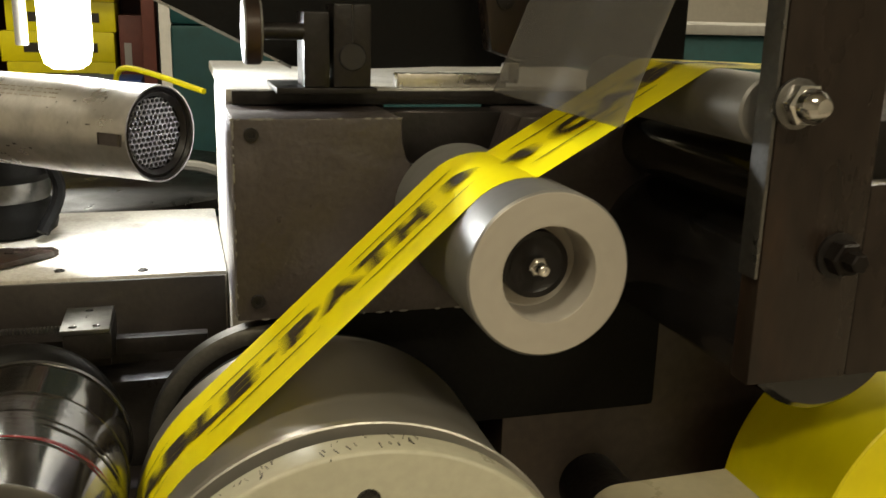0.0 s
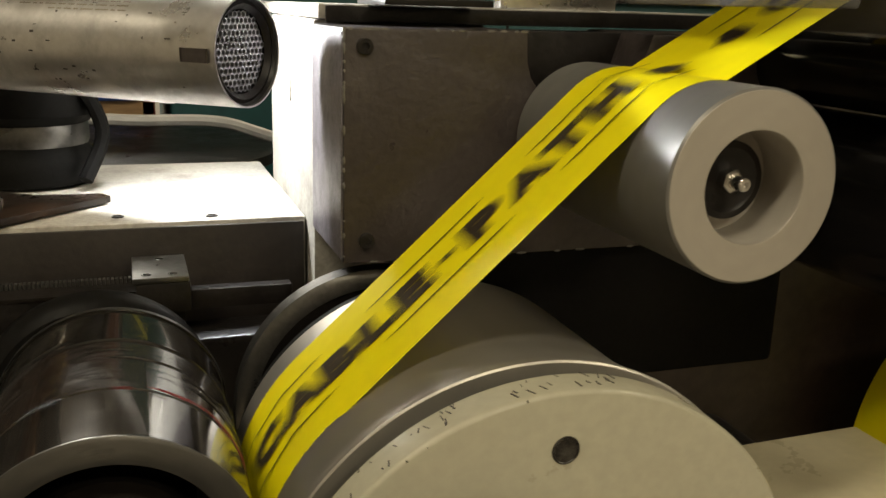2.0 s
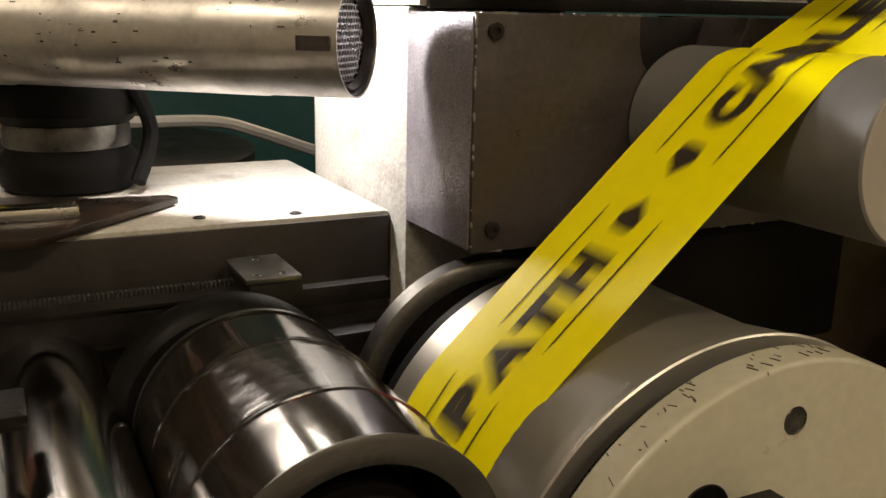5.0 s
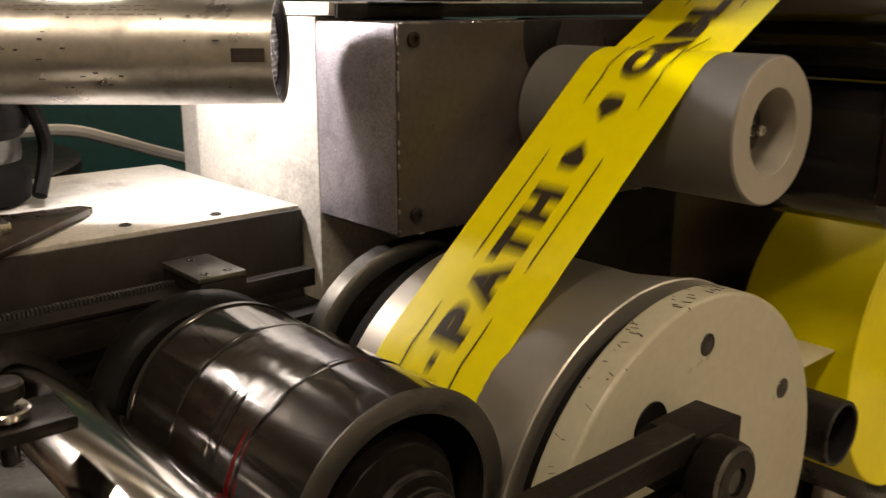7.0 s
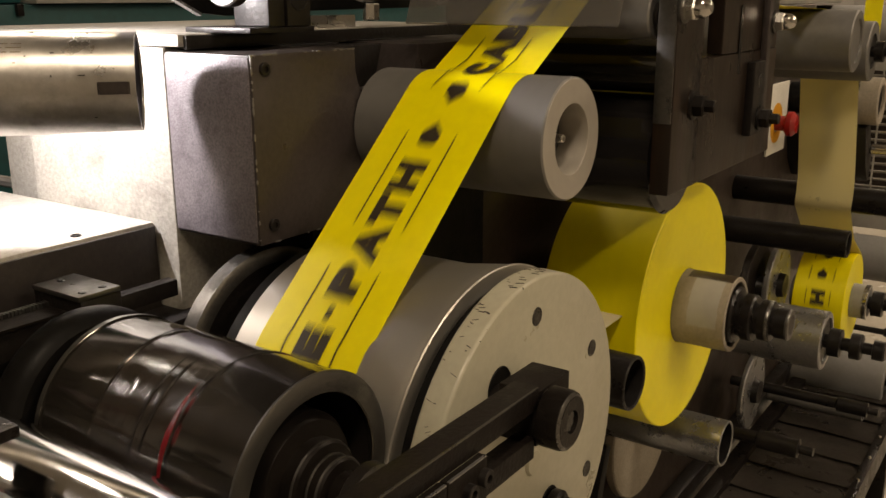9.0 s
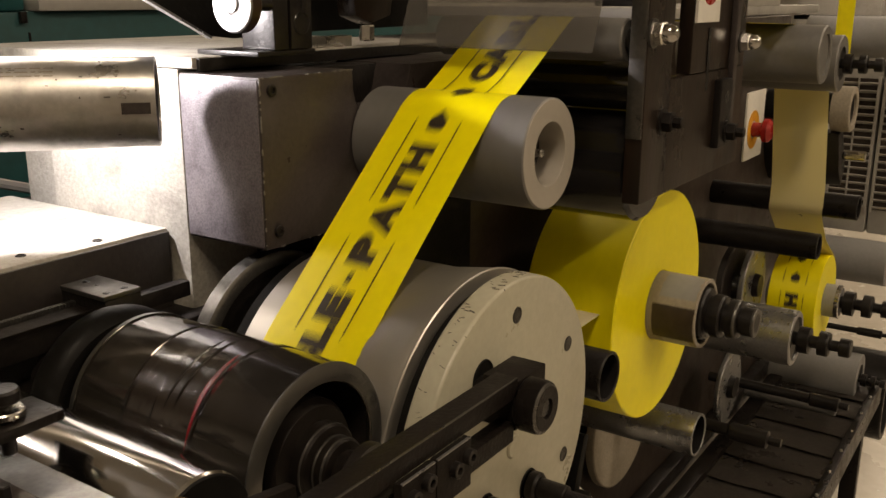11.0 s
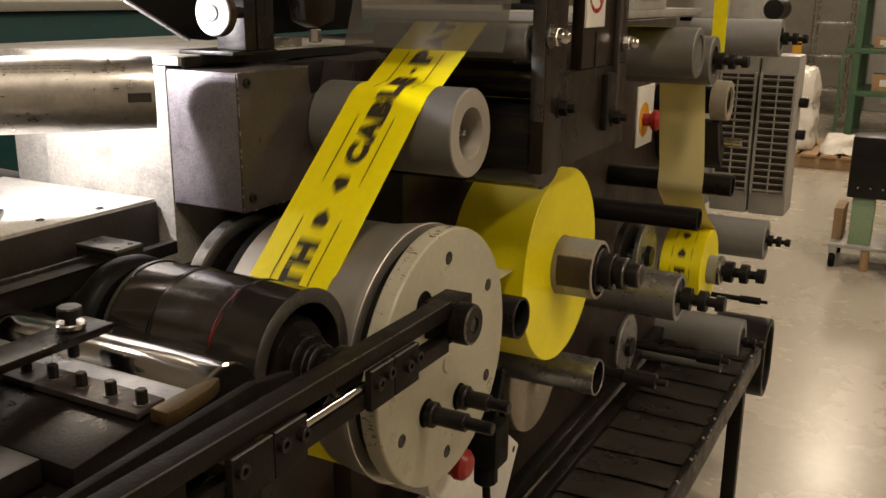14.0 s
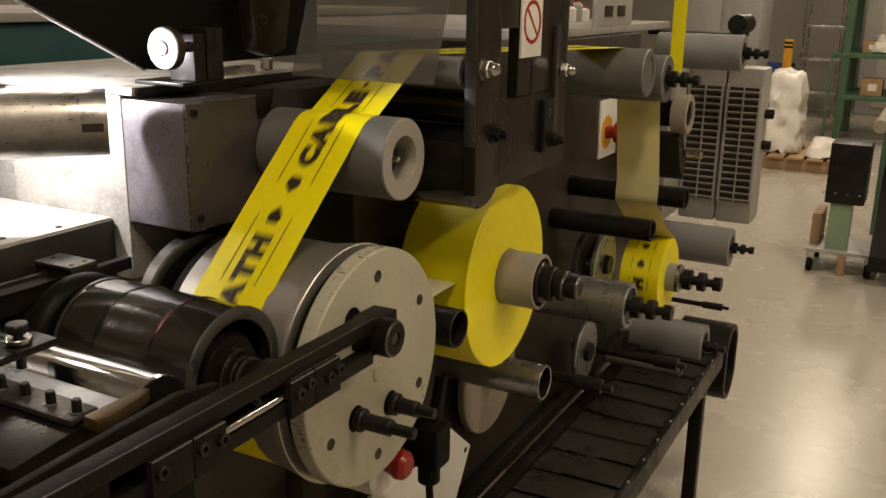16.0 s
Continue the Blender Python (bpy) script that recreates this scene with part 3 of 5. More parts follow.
part("axle_end", lathe([(0.0036, 0.05), (0.0036, 0.041), (0.0028, 0.040), (0.0016, 0.040), (0.0016, 0.042), (0, 0.042)], (NIP[0], 0, NIP[1]), seg=20), M_STEEL, nip)

# ---- rollers behind the bracket plate ----
blackroll = thing("rubber_roller", (0.288, 0.13, 1.213), "large glossy black rubber roller", "roller")
part("roller", rod((0.288, 0, 1.213), 0.058, 0.013, 0.234, 0.004, 96), M_GLOSS, blackroll)
part("axle", rod((0.288, 0, 1.213), 0.016, 0.0105, 0.0132), M_BLACK, blackroll)
IDL = (0.232, 1.341)
RIDL = 0.0205
idler = thing("idler_roller", (IDL[0], 0.12, IDL[1]), "small grey aluminium idler roller under the tape", "roller")
part("roller", rod((IDL[0], 0, IDL[1]), RIDL, 0.016, 0.225, 0.0015, 48), M_ALU, idler)
part("axle", rod((IDL[0], 0, IDL[1]), 0.012, 0.0102, 0.0162), M_BLACK, idler)
darkroll = thing("guide_roller", (0.268, 0.13, 1.296), "dark polished steel guide roller", "roller")
part("roller", rod((0.268, 0, 1.296), 0.025, 0.013, 0.234, 0.002, 64), M_GLOSSM, darkroll)
part("axle_end", rod((0.268, 0, 1.296), 0.008, 0.0105, 0.0128, 0.0005, 24), M_BLACK, darkroll)

# ---- bracket plate ----
plate = thing("bracket_plate", (0.37, 0.0, 1.185), "thick dark steel bracket plate with bolts and slots", "bracket")
PY0, PY1 = -0.008, 0.010
part("front_post", block(0.219, 0.286, PY0, PY1, 1.186, 1.78, 0.002), M_RUST, plate)
part("lower_web", block(0.2865, 0.53, PY0 + 0.001, PY1, 1.186, 1.302, 0.002), M_RUST, plate)
part("upper_web", block(0.345, 0.53, PY0 + 0.002, PY1, 1.3025, 1.78, 0.002), M_RUST, plate)
part("upper_bridge", block(0.2865, 0.3445, PY0 + 0.002, PY1, 1.395, 1.78, 0.002), M_RUST, plate)
# paler steel strip paints the work lamp's light along the post edge
part("edge_strip", block(0.2165, 0.2188, PY0 + 0.001, PY1 - 0.001, 1.25, 1.62, 0.0004), M_DULLSTEEL, plate, "plate edge, lamplight put into its steel grey")
part("thin_bar", block(0.468, 0.482, -0.0135, -0.0065, 1.225, 1.395, 0.001), M_BOX, plate, "narrow worn metal strip")
part("clamp_block", block(0.425, 0.463, -0.016, -0.0065, 1.215, 1.292, 0.002), M_BLACK, plate)
part("slot", prism([(0.396 + 0.004 * math.cos(a), (1.345 if math.sin(a) > 0 else 1.285) + 0.004 * math.sin(a)) for a in [k * math.pi / 6 + 0.01 for k in range(12)]], -0.0072, -0.0064, "y", 0), M_GLOSS, plate)
part("block_hole", lathe([(0.0075, -0.0161), (0.007, -0.0165), (0.0055, -0.0162), (0, -0.0161)], (0.444, 0, 1.272), "y", 20), M_GLOSS, plate)


def dome_nut(x, z, name, face=-0.008, s=1.0):
    n = part(name, lathe([(0.0138 * s, face + 0.0001), (0.0138 * s, face - 0.0022), (0.0115 * s, face - 0.003), (0, face - 0.003)], (x, 0, z), "y", 32), M_DULLSTEEL, plate, "bright dome nut on a washer")
    part("hex", lathe([(0.0118 * s, face - 0.003), (0.0118 * s, face - 0.011 * s), (0.0098 * s, face - 0.0125 * s), (0, face - 0.0125 * s)], (x, 0, z), "y", 6), M_STEEL, n)
    part("dome", lathe([(0.0092 * s, face - 0.0125 * s), (0.0092 * s, face - 0.017 * s), (0.0075 * s, face - 0.0215 * s), (0.0045 * s, face - 0.0245 * s), (0, face - 0.0255 * s)], (x, 0, z), "y", 24), M_CHROME, n)


dome_nut(0.219 + 0.010, 1.348, "dome_nut")
dome_nut(0.488, 1.331, "dome_nut", -0.0135, 0.9)
for bx, bz, f in ((0.268, 1.262, -0.008), (0.452, 1.232, -0.016)):
    n = part("hex_bolt", lathe([(0.0135, f + 0.0001), (0.0135, f - 0.002), (0.010, f - 0.0025), (0, f - 0.0025)], (bx, 0, bz), "y", 28), M_BLACK, plate)
    part("hex", lathe([(0.0105, f - 0.0025), (0.0105, f - 0.011), (0.009, f - 0.012), (0.006, f - 0.012), (0.006, f - 0.02), (0.005, f - 0.021), (0, f - 0.021)], (bx, 0, bz), "y", 6), M_OILED, n)

sign = thing("warning_sign", (0.38, -0.009, 1.36), "white sticker with a red prohibition ring, on the bracket plate", "sign")
part("sheet", block(0.345, 0.415, -0.0098, -0.0066, 1.355, 1.45, 0.0004), M_WHITE, sign)
part("ring", lathe([(0.024, -0.0101), (0.0295, -0.0101), (0.0295, -0.0096), (0.024, -0.0096), (0.024, -0.0101)], (0.38, 0, 1.402), "y", 40), M_RED, sign)
bar = bmesh.new()
bmesh.ops.create_cube(bar, size=1)
bar.transform(Matrix.Translation((0.38, -0.00985, 1.402)) @ Matrix.Rotation(radians(-45), 4, "Y") @ Matrix.Diagonal((0.0045, 0.0006, 0.05, 1)))
part("slash", bar, M_RED, sign)

# ---- rolls and shafts on the front of the press ----
ROLL = (0.489, 0.996)
unwind = thing("tape_roll", (ROLL[0], 0.1, ROLL[1]), "large roll of plain yellow vinyl tape", "tape roll")
part("wound_tape", lathe([(0.046, 0.0635), (0.1475, 0.0628), (0.149, 0.064), (0.149, 0.180), (0.1475, 0.1815), (0.046, 0.180)], (ROLL[0], 0, ROLL[1]), seg=160), M_YELLOW, unwind)
core = part("core", lathe([(0.0385, 0.17), (0.0385, 0.002), (0.0395, 0.001), (0.0435, 0.001), (0.0445, 0.002), (0.0455, 0.17)], (ROLL[0], 0, ROLL[1]), seg=64), M_CARD, unwind, "grey cardboard core, torn paper on it")
for a0, a1, y0, y1, m in ((88, 150, 0.003, 0.056, M_PANEL), (20, 75, 0.004, 0.05, M_GREY), (150, 230, 0.01, 0.045, M_GREYCAB), (280, 320, 0.006, 0.03, M_GREY)):
    b = bmesh.new()
    rows = []
    for k in range(13):
        a = radians(a0 + (a1 - a0) * k / 12)
        w = 0.002 * noise.noise(Vector((k * 0.5, a0, 3)))
        rows.append([b.verts.new((ROLL[0] + 0.0449 * math.cos(a), y, ROLL[1] + 0.0449 * math.sin(a))) for y in (y0 + w, y1 - w)])
    for p, q in zip(rows, rows[1:]):
        b.faces.new((p[0], p[1], q[1], q[0]))
    part("paper_scrap", b, m, core)
spindle = [(0, -0.062), (0.0165, -0.062), (0.018, -0.0605), (0.018, -0.046), (0.016, -0.0455), (0.016, -0.0425), (0.0225, -0.042), (0.024, -0.040), (0.024, -0.029), (0.018, -0.0285), (0.018, -0.023), (0.026, -0.0225), (0.0275, -0.020), (0.0275, -0.010), (0.024, -0.009), (0.024, -0.004), (0.032, -0.003), (0.034, 0.0), (0.034, 0.1)]
part("spindle", lathe(spindle, (ROLL[0], 0, ROLL[1]), seg=40), M_BLACK, unwind, "stepped dark steel spindle")
part("spindle_ring", lathe([(0.0236, -0.0410), (0.0244, -0.0395), (0.0244, -0.0375), (0.0238, -0.037)], (ROLL[0], 0, ROLL[1]), seg=40), M_DULLSTEEL, unwind)
part("spindle_ring", lathe([(0.0120, -0.0622), (0.0172, -0.0622), (0.0184, -0.0605), (0.0184, -0.0585)], (ROLL[0], 0, ROLL[1]), seg=40), M_DULLSTEEL, unwind)


def open_tube(name, at, r, ri, y0, y1, material, label, bore=M_GLOSS):
    t = thing(name, (at[0], (y0 + y1) / 2, at[1]), label, "tube")
    part("tube", pipe((at[0], 0, at[1]), r, ri, y0, y1, 0.0012, 48), material, t)
    part("bore", lathe([(ri - 0.0003, y0 + 0.0015), (ri - 0.0003, y0 + 0.06), (0, y0 + 0.06)], (at[0], 0, at[1]), seg=32), bore, t)
    return t


open_tube("guide_tube", (0.243, 0.992), 0.0275, 0.024, 0.022, 0.235, M_BLACK, "short dark steel guide tube under the roll")
open_tube("support_tube", (0.603, 0.772), 0.0315, 0.028, 0.032, 0.235, M_SATIN, "dull bare steel tube sticking out of the press")
open_tube("guide_tube", (1.117, 0.943), 0.024, 0.019, -0.001, 0.235, M_BLACK, "long black guide tube on the press side")
open_tube("guide_tube", (1.228, 1.0), 0.024, 0.019, -0.042, 0.235, M_BLACK, "long black guide tube behind the tape")


def shaft_end(parent, at, y, s=1.0):
    """The stepped end of a mandrel."""
    part("mandrel_end", lathe([(0, y - 0.075 * s), (0.012 * s, y - 0.075 * s), (0.0135 * s, y - 0.073 * s), (0.0135 * s, y - 0.06 * s), (0.008 * s, y - 0.059 * s), (0.008 * s, y - 0.047 * s), (0.0165 * s, y - 0.046 * s), (0.018 * s, y - 0.044 * s), (0.018 * s, y - 0.032 * s), (0.009 * s, y - 0.031 * s), (0.009 * s, y - 0.02 * s), (0.0195 * s, y - 0.019 * s), (0.0195 * s, y - 0.004 * s), (0.01 * s, y - 0.003 * s), (0.01 * s, y + 0.01)], (at[0], 0, at[1]), seg=24), M_BLACK, parent, "stepped black mandrel end")


def roller(name, at, r, y0, y1, material, label, end=0.0, hollow=0.6):
    t = thing(name, (at[0], (y0 + y1) / 2, at[1]), label, "roller")
    part("shell", lathe([(r * hollow, y0 + 0.004), (r * hollow, y0), (r - 0.002, y0), (r, y0 + 0.002), (r, y1), (0, y1)], (at[0], 0, at[1]), seg=64), material, t)
    part("end_disc", lathe([(r * hollow + 0.0005, y0 + 0.0035), (0, y0 + 0.003)], (at[0], 0, at[1]), seg=32), M_BLACK if end else material, t)
    if end:
        shaft_end(t, at, y0, end)
    return t


r1 = roller("web_roller", (1.0, 1.291), 0.047, 0.0, 0.235, M_ALU, "grey aluminium web roller carrying the yellow tape", 0, 0.72)
roller("web_roller", (1.16, 1.268), 0.0495, 0.004, 0.235, M_ALU, "grey aluminium web roller behind the first", 0.9)
roller("paper_roll", (1.90, 1.287), 0.05, -0.008, 0.235, M_GREY, "grey roller with a black mandrel end", 0.9)
roller("paper_roll", (2.06, 0.682), 0.06, 0.0, 0.235, M_GREY, "thick grey roller with a black mandrel end", 0.9)
roller("paper_roll", (1.775, 0.450), 0.064, -0.005, 0.235, M_GREY, "thick grey roller above the tray", 0.8)
roller("chill_roller", (0.925, 0.83), 0.047, -0.019, 0.235, M_SATIN, "bare aluminium roller with a stepped black mandrel end", 1.15, 0.8)

REW = (1.455, 0.742)
RREW = 0.098
rewind = thing("printed_tape_roll", (REW[0], 0.12, REW[1]), "roll of printed yellow tape being wound up", "tape roll")
part("wound_tape", lathe([(0.034, 0.0405), (RREW - 0.001, 0.040), (RREW, 0.041), (RREW, 0.139), (RREW - 0.001, 0.140), (0.034, 0.139)], (REW[0], 0, REW[1]), seg=128), M_YELLOW, rewind)
part("core", rod((REW[0], 0, REW[1]), 0.036, 0.008, 0.16, 0.002, 48), M_GREY, rewind)
part("core_rim", lathe([(0.030, 0.0070), (0.0355, 0.0070), (0.0364, 0.008), (0.0364, 0.016)], (REW[0], 0, REW[1]), seg=48), M_STEEL, rewind, "bright worn rim of the core")
shaft_end(rewind, REW, 0.006, 1.35)
for cx, cz, r, y0, y1, m, lab in ((1.19, 0.818, 0.085, 0.165, 0.18, M_DARKBROWN, "worn dark flange disc"), (1.225, 0.818, 0.08, 0.135, 0.147, M_SATIN, "thin scuffed steel flange disc"), (1.17, 0.612, 0.075, 0.15, 0.16, M_SATIN, "thin scuffed steel flange disc"), (0.735, 0.70, 0.118, 0.20, 0.215, M_CARD, "pale cardboard flange disc")):
    d = thing("flange_disc", (cx, (y0 + y1) / 2, cz), lab, "disc", "flange discs")
    part("disc", lathe([(0, y0), (r - 0.002, y0), (r, y0 + 0.002), (r, y1 - 0.002), (r - 0.002, y1), (0, y1)], (cx, 0, cz), seg=64), m, d)
    part("boss", lathe([(0.024, y0), (0.022, y0 - 0.012), (0, y0 - 0.012)], (cx, 0, cz), seg=24), M_BLACK, d)
for cx, cz, y, r in ((1.311, 0.565, -0.056, 0.013), (0.705, 0.742, -0.06, 0.012), (1.807, 0.566, -0.057, 0.009)):
    s = thing("spare_shaft", (cx, 0.1, cz), "thin dark steel shaft sticking out of the press", "shaft", "bare shafts")
    part("shaft", lathe([(0, y), (r * 0.55, y), (r * 0.55, y + 0.018), (r * 1.15, y + 0.02), (r * 1.15, y + 0.075), (r * 0.8, y + 0.078), (r * 0.8, 0.235)], (cx, 0, cz), seg=24), M_BLACK, s)
s = open_tube("support_tube", (1.52, 0.468), 0.020, 0.016, 0.0, 0.235, M_ALU, "grey metal tube above the tray")

# ---- the tape's way ----
# the gummed tape clings to the nip roller past its top and is peeled off
PEEL = math.radians(84)
CIRC = [((DRUM[0], DRUM[1]), RD + 0.0003, 1), ((NIP[0], NIP[1]), RN + 0.0003, 1), ((NIP[0] + (RN + 0.0003) * math.cos(PEEL), NIP[1] + (RN + 0.0003) * math.sin(PEEL)), 0.0, -1), ((IDL[0], IDL[1]), RIDL + 0.0003, 1), ((1.0, 1.291), 0.0473, 1), ((1.16, 1.268), 0.0498, 1), ((1.228, 1.0), 0.0243, -1), ((REW[0], REW[1]), RREW + 0.0006, 1)]


def join(a, ra, sa, b, rb, sb):
    """Where a web leaves one roller and meets the next; s = 1: it lies on the roller's left as it runs."""
    d = Vector(b) - Vector(a)
    u = d.normalized()
    left = Vector((-u.y, u.x))
    k = (sa * ra - sb * rb) / d.length
    k = max(-1.0, min(1.0, k))
    n = left * math.sqrt(1 - k * k) + u * k
    return Vector(a) + n * sa * ra, Vector(b) + n * sb * rb, n


WEB = []


def web_add(p, n):
    WEB.append((p.x, p.y, n.x, n.y))


ang_in = math.radians(166)
prev = math.atan2(math.sin(ang_in), math.cos(ang_in))
for (a, ra, sa), (b, rb, sb) in zip(CIRC, CIRC[1:]):
    p, q, n = join(a, ra, sa, b, rb, sb)
    out = math.atan2(n.y * sa, n.x * sa)
    while out - prev > (0.6 if sa > 0 else 5.6):
        out -= 2 * math.pi
    while out - prev < (-5.6 if sa > 0 else -0.6):
        out += 2 * math.pi
    steps = max(2, int(abs(prev - out) / 0.06))
    for k in range(steps + 1):
        g = prev + (out - prev) * k / steps
        rad = Vector((math.cos(g), math.sin(g)))
        web_add(Vector(a) + rad * ra, rad * sa)
    count = max(2, int((q - p).length / 0.03))
    for k in range(1, count if (q - p).length > 0.001 else 1):
        web_add(p.lerp(q, k / count), n)
    prev = math.atan2(n.y * sb, n.x * sb)
web_add(q, n)
ARC = [0.0]
for (x0, z0, *_), (x1, z1, *_) in zip(WEB, WEB[1:]):
    ARC.append(ARC[-1] + math.hypot(x1 - x0, z1 - z0))
LEAVE = (math.radians(166) - math.atan2(0.7223, -0.6916)) * (RD + 0.0003)
HALF = 0.0492


def mid_y(s):
    """The tape's centre line wanders towards the operator along its way."""
    return float(np.interp(s, [LEAVE - 0.1, LEAVE, LEAVE + 0.234, LEAVE + 0.42, LEAVE + 0.9, LEAVE + 1.16, LEAVE + 1.4, LEAVE + 1.67, LEAVE + 1.9], [0.130, 0.1285, 0.121, 0.122, 0.112, 0.102, 0.085, 0.065, 0.088]))


def ribbon(rows, arcs, thick):
    b = bmesh.new()
    last = None
    for (x, z, nx, nz), s in zip(rows, arcs):
        y0, y1 = mid_y(s) - HALF, mid_y(s) + HALF
        ring = [b.verts.new((x + nx * o, y, z + nz * o)) for y, o in ((y0, 0), (y1, 0), (y1, -thick), (y0, -thick))]
        if last:
            for k in range(4):
                b.faces.new((last[k], last[(k + 1) % 4], ring[(k + 1) % 4], ring[k]))
        last = ring
    return b


tape = thing("printed_tape", (0.1, 0.12, 1.2), "yellow vinyl tape printed in black, running over the rollers", "tape")
split = next(i for i, row in enumerate(WEB) if row[0] > 1.16 and row[3] < 0.4)
part("tape_web", ribbon(WEB[: split + 1], ARC, 0.0002), M_YELLOW, tape)
part("tape_back", ribbon(WEB[split:], ARC[split:], 0.0002), M_BACK, tape, "pale gummed back of the tape, print showing through")
under = []
for k in range(30):
    g = math.radians(166 + (318 - 166) * k / 29)
    under.append((DRUM[0] + (RD + 0.0003) * math.cos(g), DRUM[1] + (RD + 0.0003) * math.sin(g), math.cos(g), math.sin(g)))
part("tape_under_drum", ribbon(under, [0.0] * 30, 0.0002), M_YELLOW, tape)
G1 = (0.243, 0.992, 0.0278)
lead = [(0.348 - 0.105 * k / 6, G1[1] + G1[2] + 0.002 * (1 - k / 6), 0.0, 1.0) for k in range(7)]
for k in range(1, 12):
    g = math.radians(90 + 100 * k / 11)
    lead.append((G1[0] + G1[2] * math.cos(g), G1[1] + G1[2] * math.sin(g), math.cos(g), math.sin(g)))
for k in range(1, 6):
    g0, g1 = Vector(lead[17][:2]), Vector(under[-1][:2])
    lead.append((*g0.lerp(g1, k / 5), -0.6, 0.8))
part("tape_from_roll", ribbon(lead, [0.0] * len(lead), 0.0002), M_PALE, tape, "peeled tape with its pale gummed side up")
part("hanging_tape", block(1.4355, 1.4361, 0.045, 0.077, 1.262, 1.75, 0), M_YELLOW, tape)

# ---- print on the tape ----
SPEED, REPEAT, PHASE = 0.6125, 0.3975, -0.1134
LOOPS = 7
LOOP = LOOPS * REPEAT


def glyph(char, wide, high):
    cu = bpy.data.curves.new("glyph", "FONT")
    cu.body, cu.offset, cu.resolution_u = char, 0.085, 3
    ob = bpy.data.objects.new("glyph", cu)
    scene.collection.objects.link(ob)
    dg = bpy.context.evaluated_depsgraph_get()
    mesh = bpy.data.meshes.new_from_object(ob.evaluated_get(dg))
    bpy.data.objects.remove(ob)
    xs, ys = [v.co.x for v in mesh.vertices], [v.co.y for v in mesh.vertices]
    cx, cy, w, h = (min(xs) + max(xs)) / 2, (min(ys) + max(ys)) / 2, max(xs) - min(xs), max(ys) - min(ys)
    high = high * (0.2 if char == "-" else 1)
    mesh.transform(Matrix.Diagonal((wide / w, high / h, 1, 1)) @ Matrix.Translation((-cx, -cy, 0)))
    mesh.materials.clear()
    mesh.materials.append(M_INK)
    return mesh


def flat(points, material):
    mesh = bpy.data.meshes.new("print")
    mesh.from_pydata([(x, y, 0) for x, y in points], [], [list(range(len(points)))])
    mesh.materials.append(material)
    return mesh


PRINTS = []
for char, mid, wide in zip("CABLE-PATH", (0.041, 0.0725, 0.103, 0.131, 0.159, 0.1855, 0.214, 0.2475, 0.279, 0.311), (0.0305, 0.034, 0.0295, 0.0265, 0.027, 0.0105, 0.0295, 0.034, 0.030, 0.030)):
    PRINTS.append(("letter", glyph(char, wide, 0.0265), mid, 0.0))
home = [(-0.0105, -0.0055), (-0.008, -0.0085), (0.001, -0.0095), (0.012, 0.0), (0.001, 0.0095), (-0.008, 0.0085), (-0.0105, 0.0055)]
PRINTS.append(("arrow_mark", flat([(-x, y) for x, y in home][::-1], M_INK), 0.0, 0.0))
PRINTS.append(("arrow_mark", flat(home, M_INK), 0.353, 0.0))
rule = flat([(-0.0148, -0.0007), (0.0148, -0.0007), (0.0148, 0.0007), (-0.0148, 0.0007)], M_RULE)
for s0 in (0.003, 0.134, 0.264):
    for k in range(3):
        for side in (-0.0235, 0.0235):
            PRINTS.append(("rule_line", rule, s0 + 0.0148 + k * 0.0294, side))


def on_web(s):
    """Place and outward normal at a length along the tape, counted from the inking roller."""
    i = int(np.searchsorted(ARC, s)) - 1
    i = min(max(i, 0), len(ARC) - 2)
    u = (s - ARC[i]) / max(ARC[i + 1] - ARC[i], 1e-9)
    x, z, nx, nz = (a + (b - a) * u for a, b in zip(WEB[i], WEB[i + 1]))
    l = math.hypot(nx, nz)
    return x, z, nx / l, nz / l


END = ARC[-1] - 0.01
assert LOOP - END > 0.25


def print_pose(s, side):
    s = s % LOOP
    if s < END:
        # a rigid piece lies on the chord of the tape under it, lifted clear where the tape bulges
        x, z, nx, nz = on_web(s)
        x0, z0, *_ = on_web(max(s - 0.013, 0.0))
        x1, z1, *_ = on_web(min(s + 0.013, ARC[-1]))
        long = math.hypot(x1 - x0, z1 - z0)
        if 0.013 < s < END - 0.003 and long > 1e-6:
            nx, nz = -(z1 - z0) / long, (x1 - x0) / long
            xm, zm = (x0 + x1) / 2, (z0 + z1) / 2
            lift = max((x - xm) * nx + (z - zm) * nz, 0.0)
            x, z = xm + nx * lift, zm + nz * lift
        turn = math.atan2(nx, nz)
        return Matrix.Translation((x + nx * 0.0006, mid_y(s) + side, z + nz * 0.0006)) @ Matrix.Rotation(turn, 4, "Y") @ Matrix.Rotation(math.atan2(mid_y(s + 0.02) - mid_y(s - 0.02), 0.04), 4, "Z")
    # the endless print runs back inside the press body
    f = (s - END) / (LOOP - END)
    x, z, nx, nz = on_web(END)
    t0, t1 = math.atan2(nx, nz), math.atan2(WEB[0][2], WEB[0][3])
    way = [(REW[0], 0.12, REW[1]), (1.3, 0.5, 0.7), (0.6, 0.6, 0.8), (0.1, 0.5, 0.95), (DRUM[0], 0.12, DRUM[1])]
    g = f * (len(way) - 1)
    i = min(int(g), len(way) - 2)
    return Matrix.Translation(Vector(way[i]).lerp(Vector(way[i + 1]), g - i)) @ Matrix.Rotation(t0 + (t1 - t0) * f, 4, "Y")


MOVING_PRINT = []
for n in range(LOOPS):
    for name, mesh, s, side in PRINTS:
        ob = new(name, mesh)
        ob.parent = tape
        MOVING_PRINT.append((ob, n * REPEAT + s + PHASE + LEAVE, side))
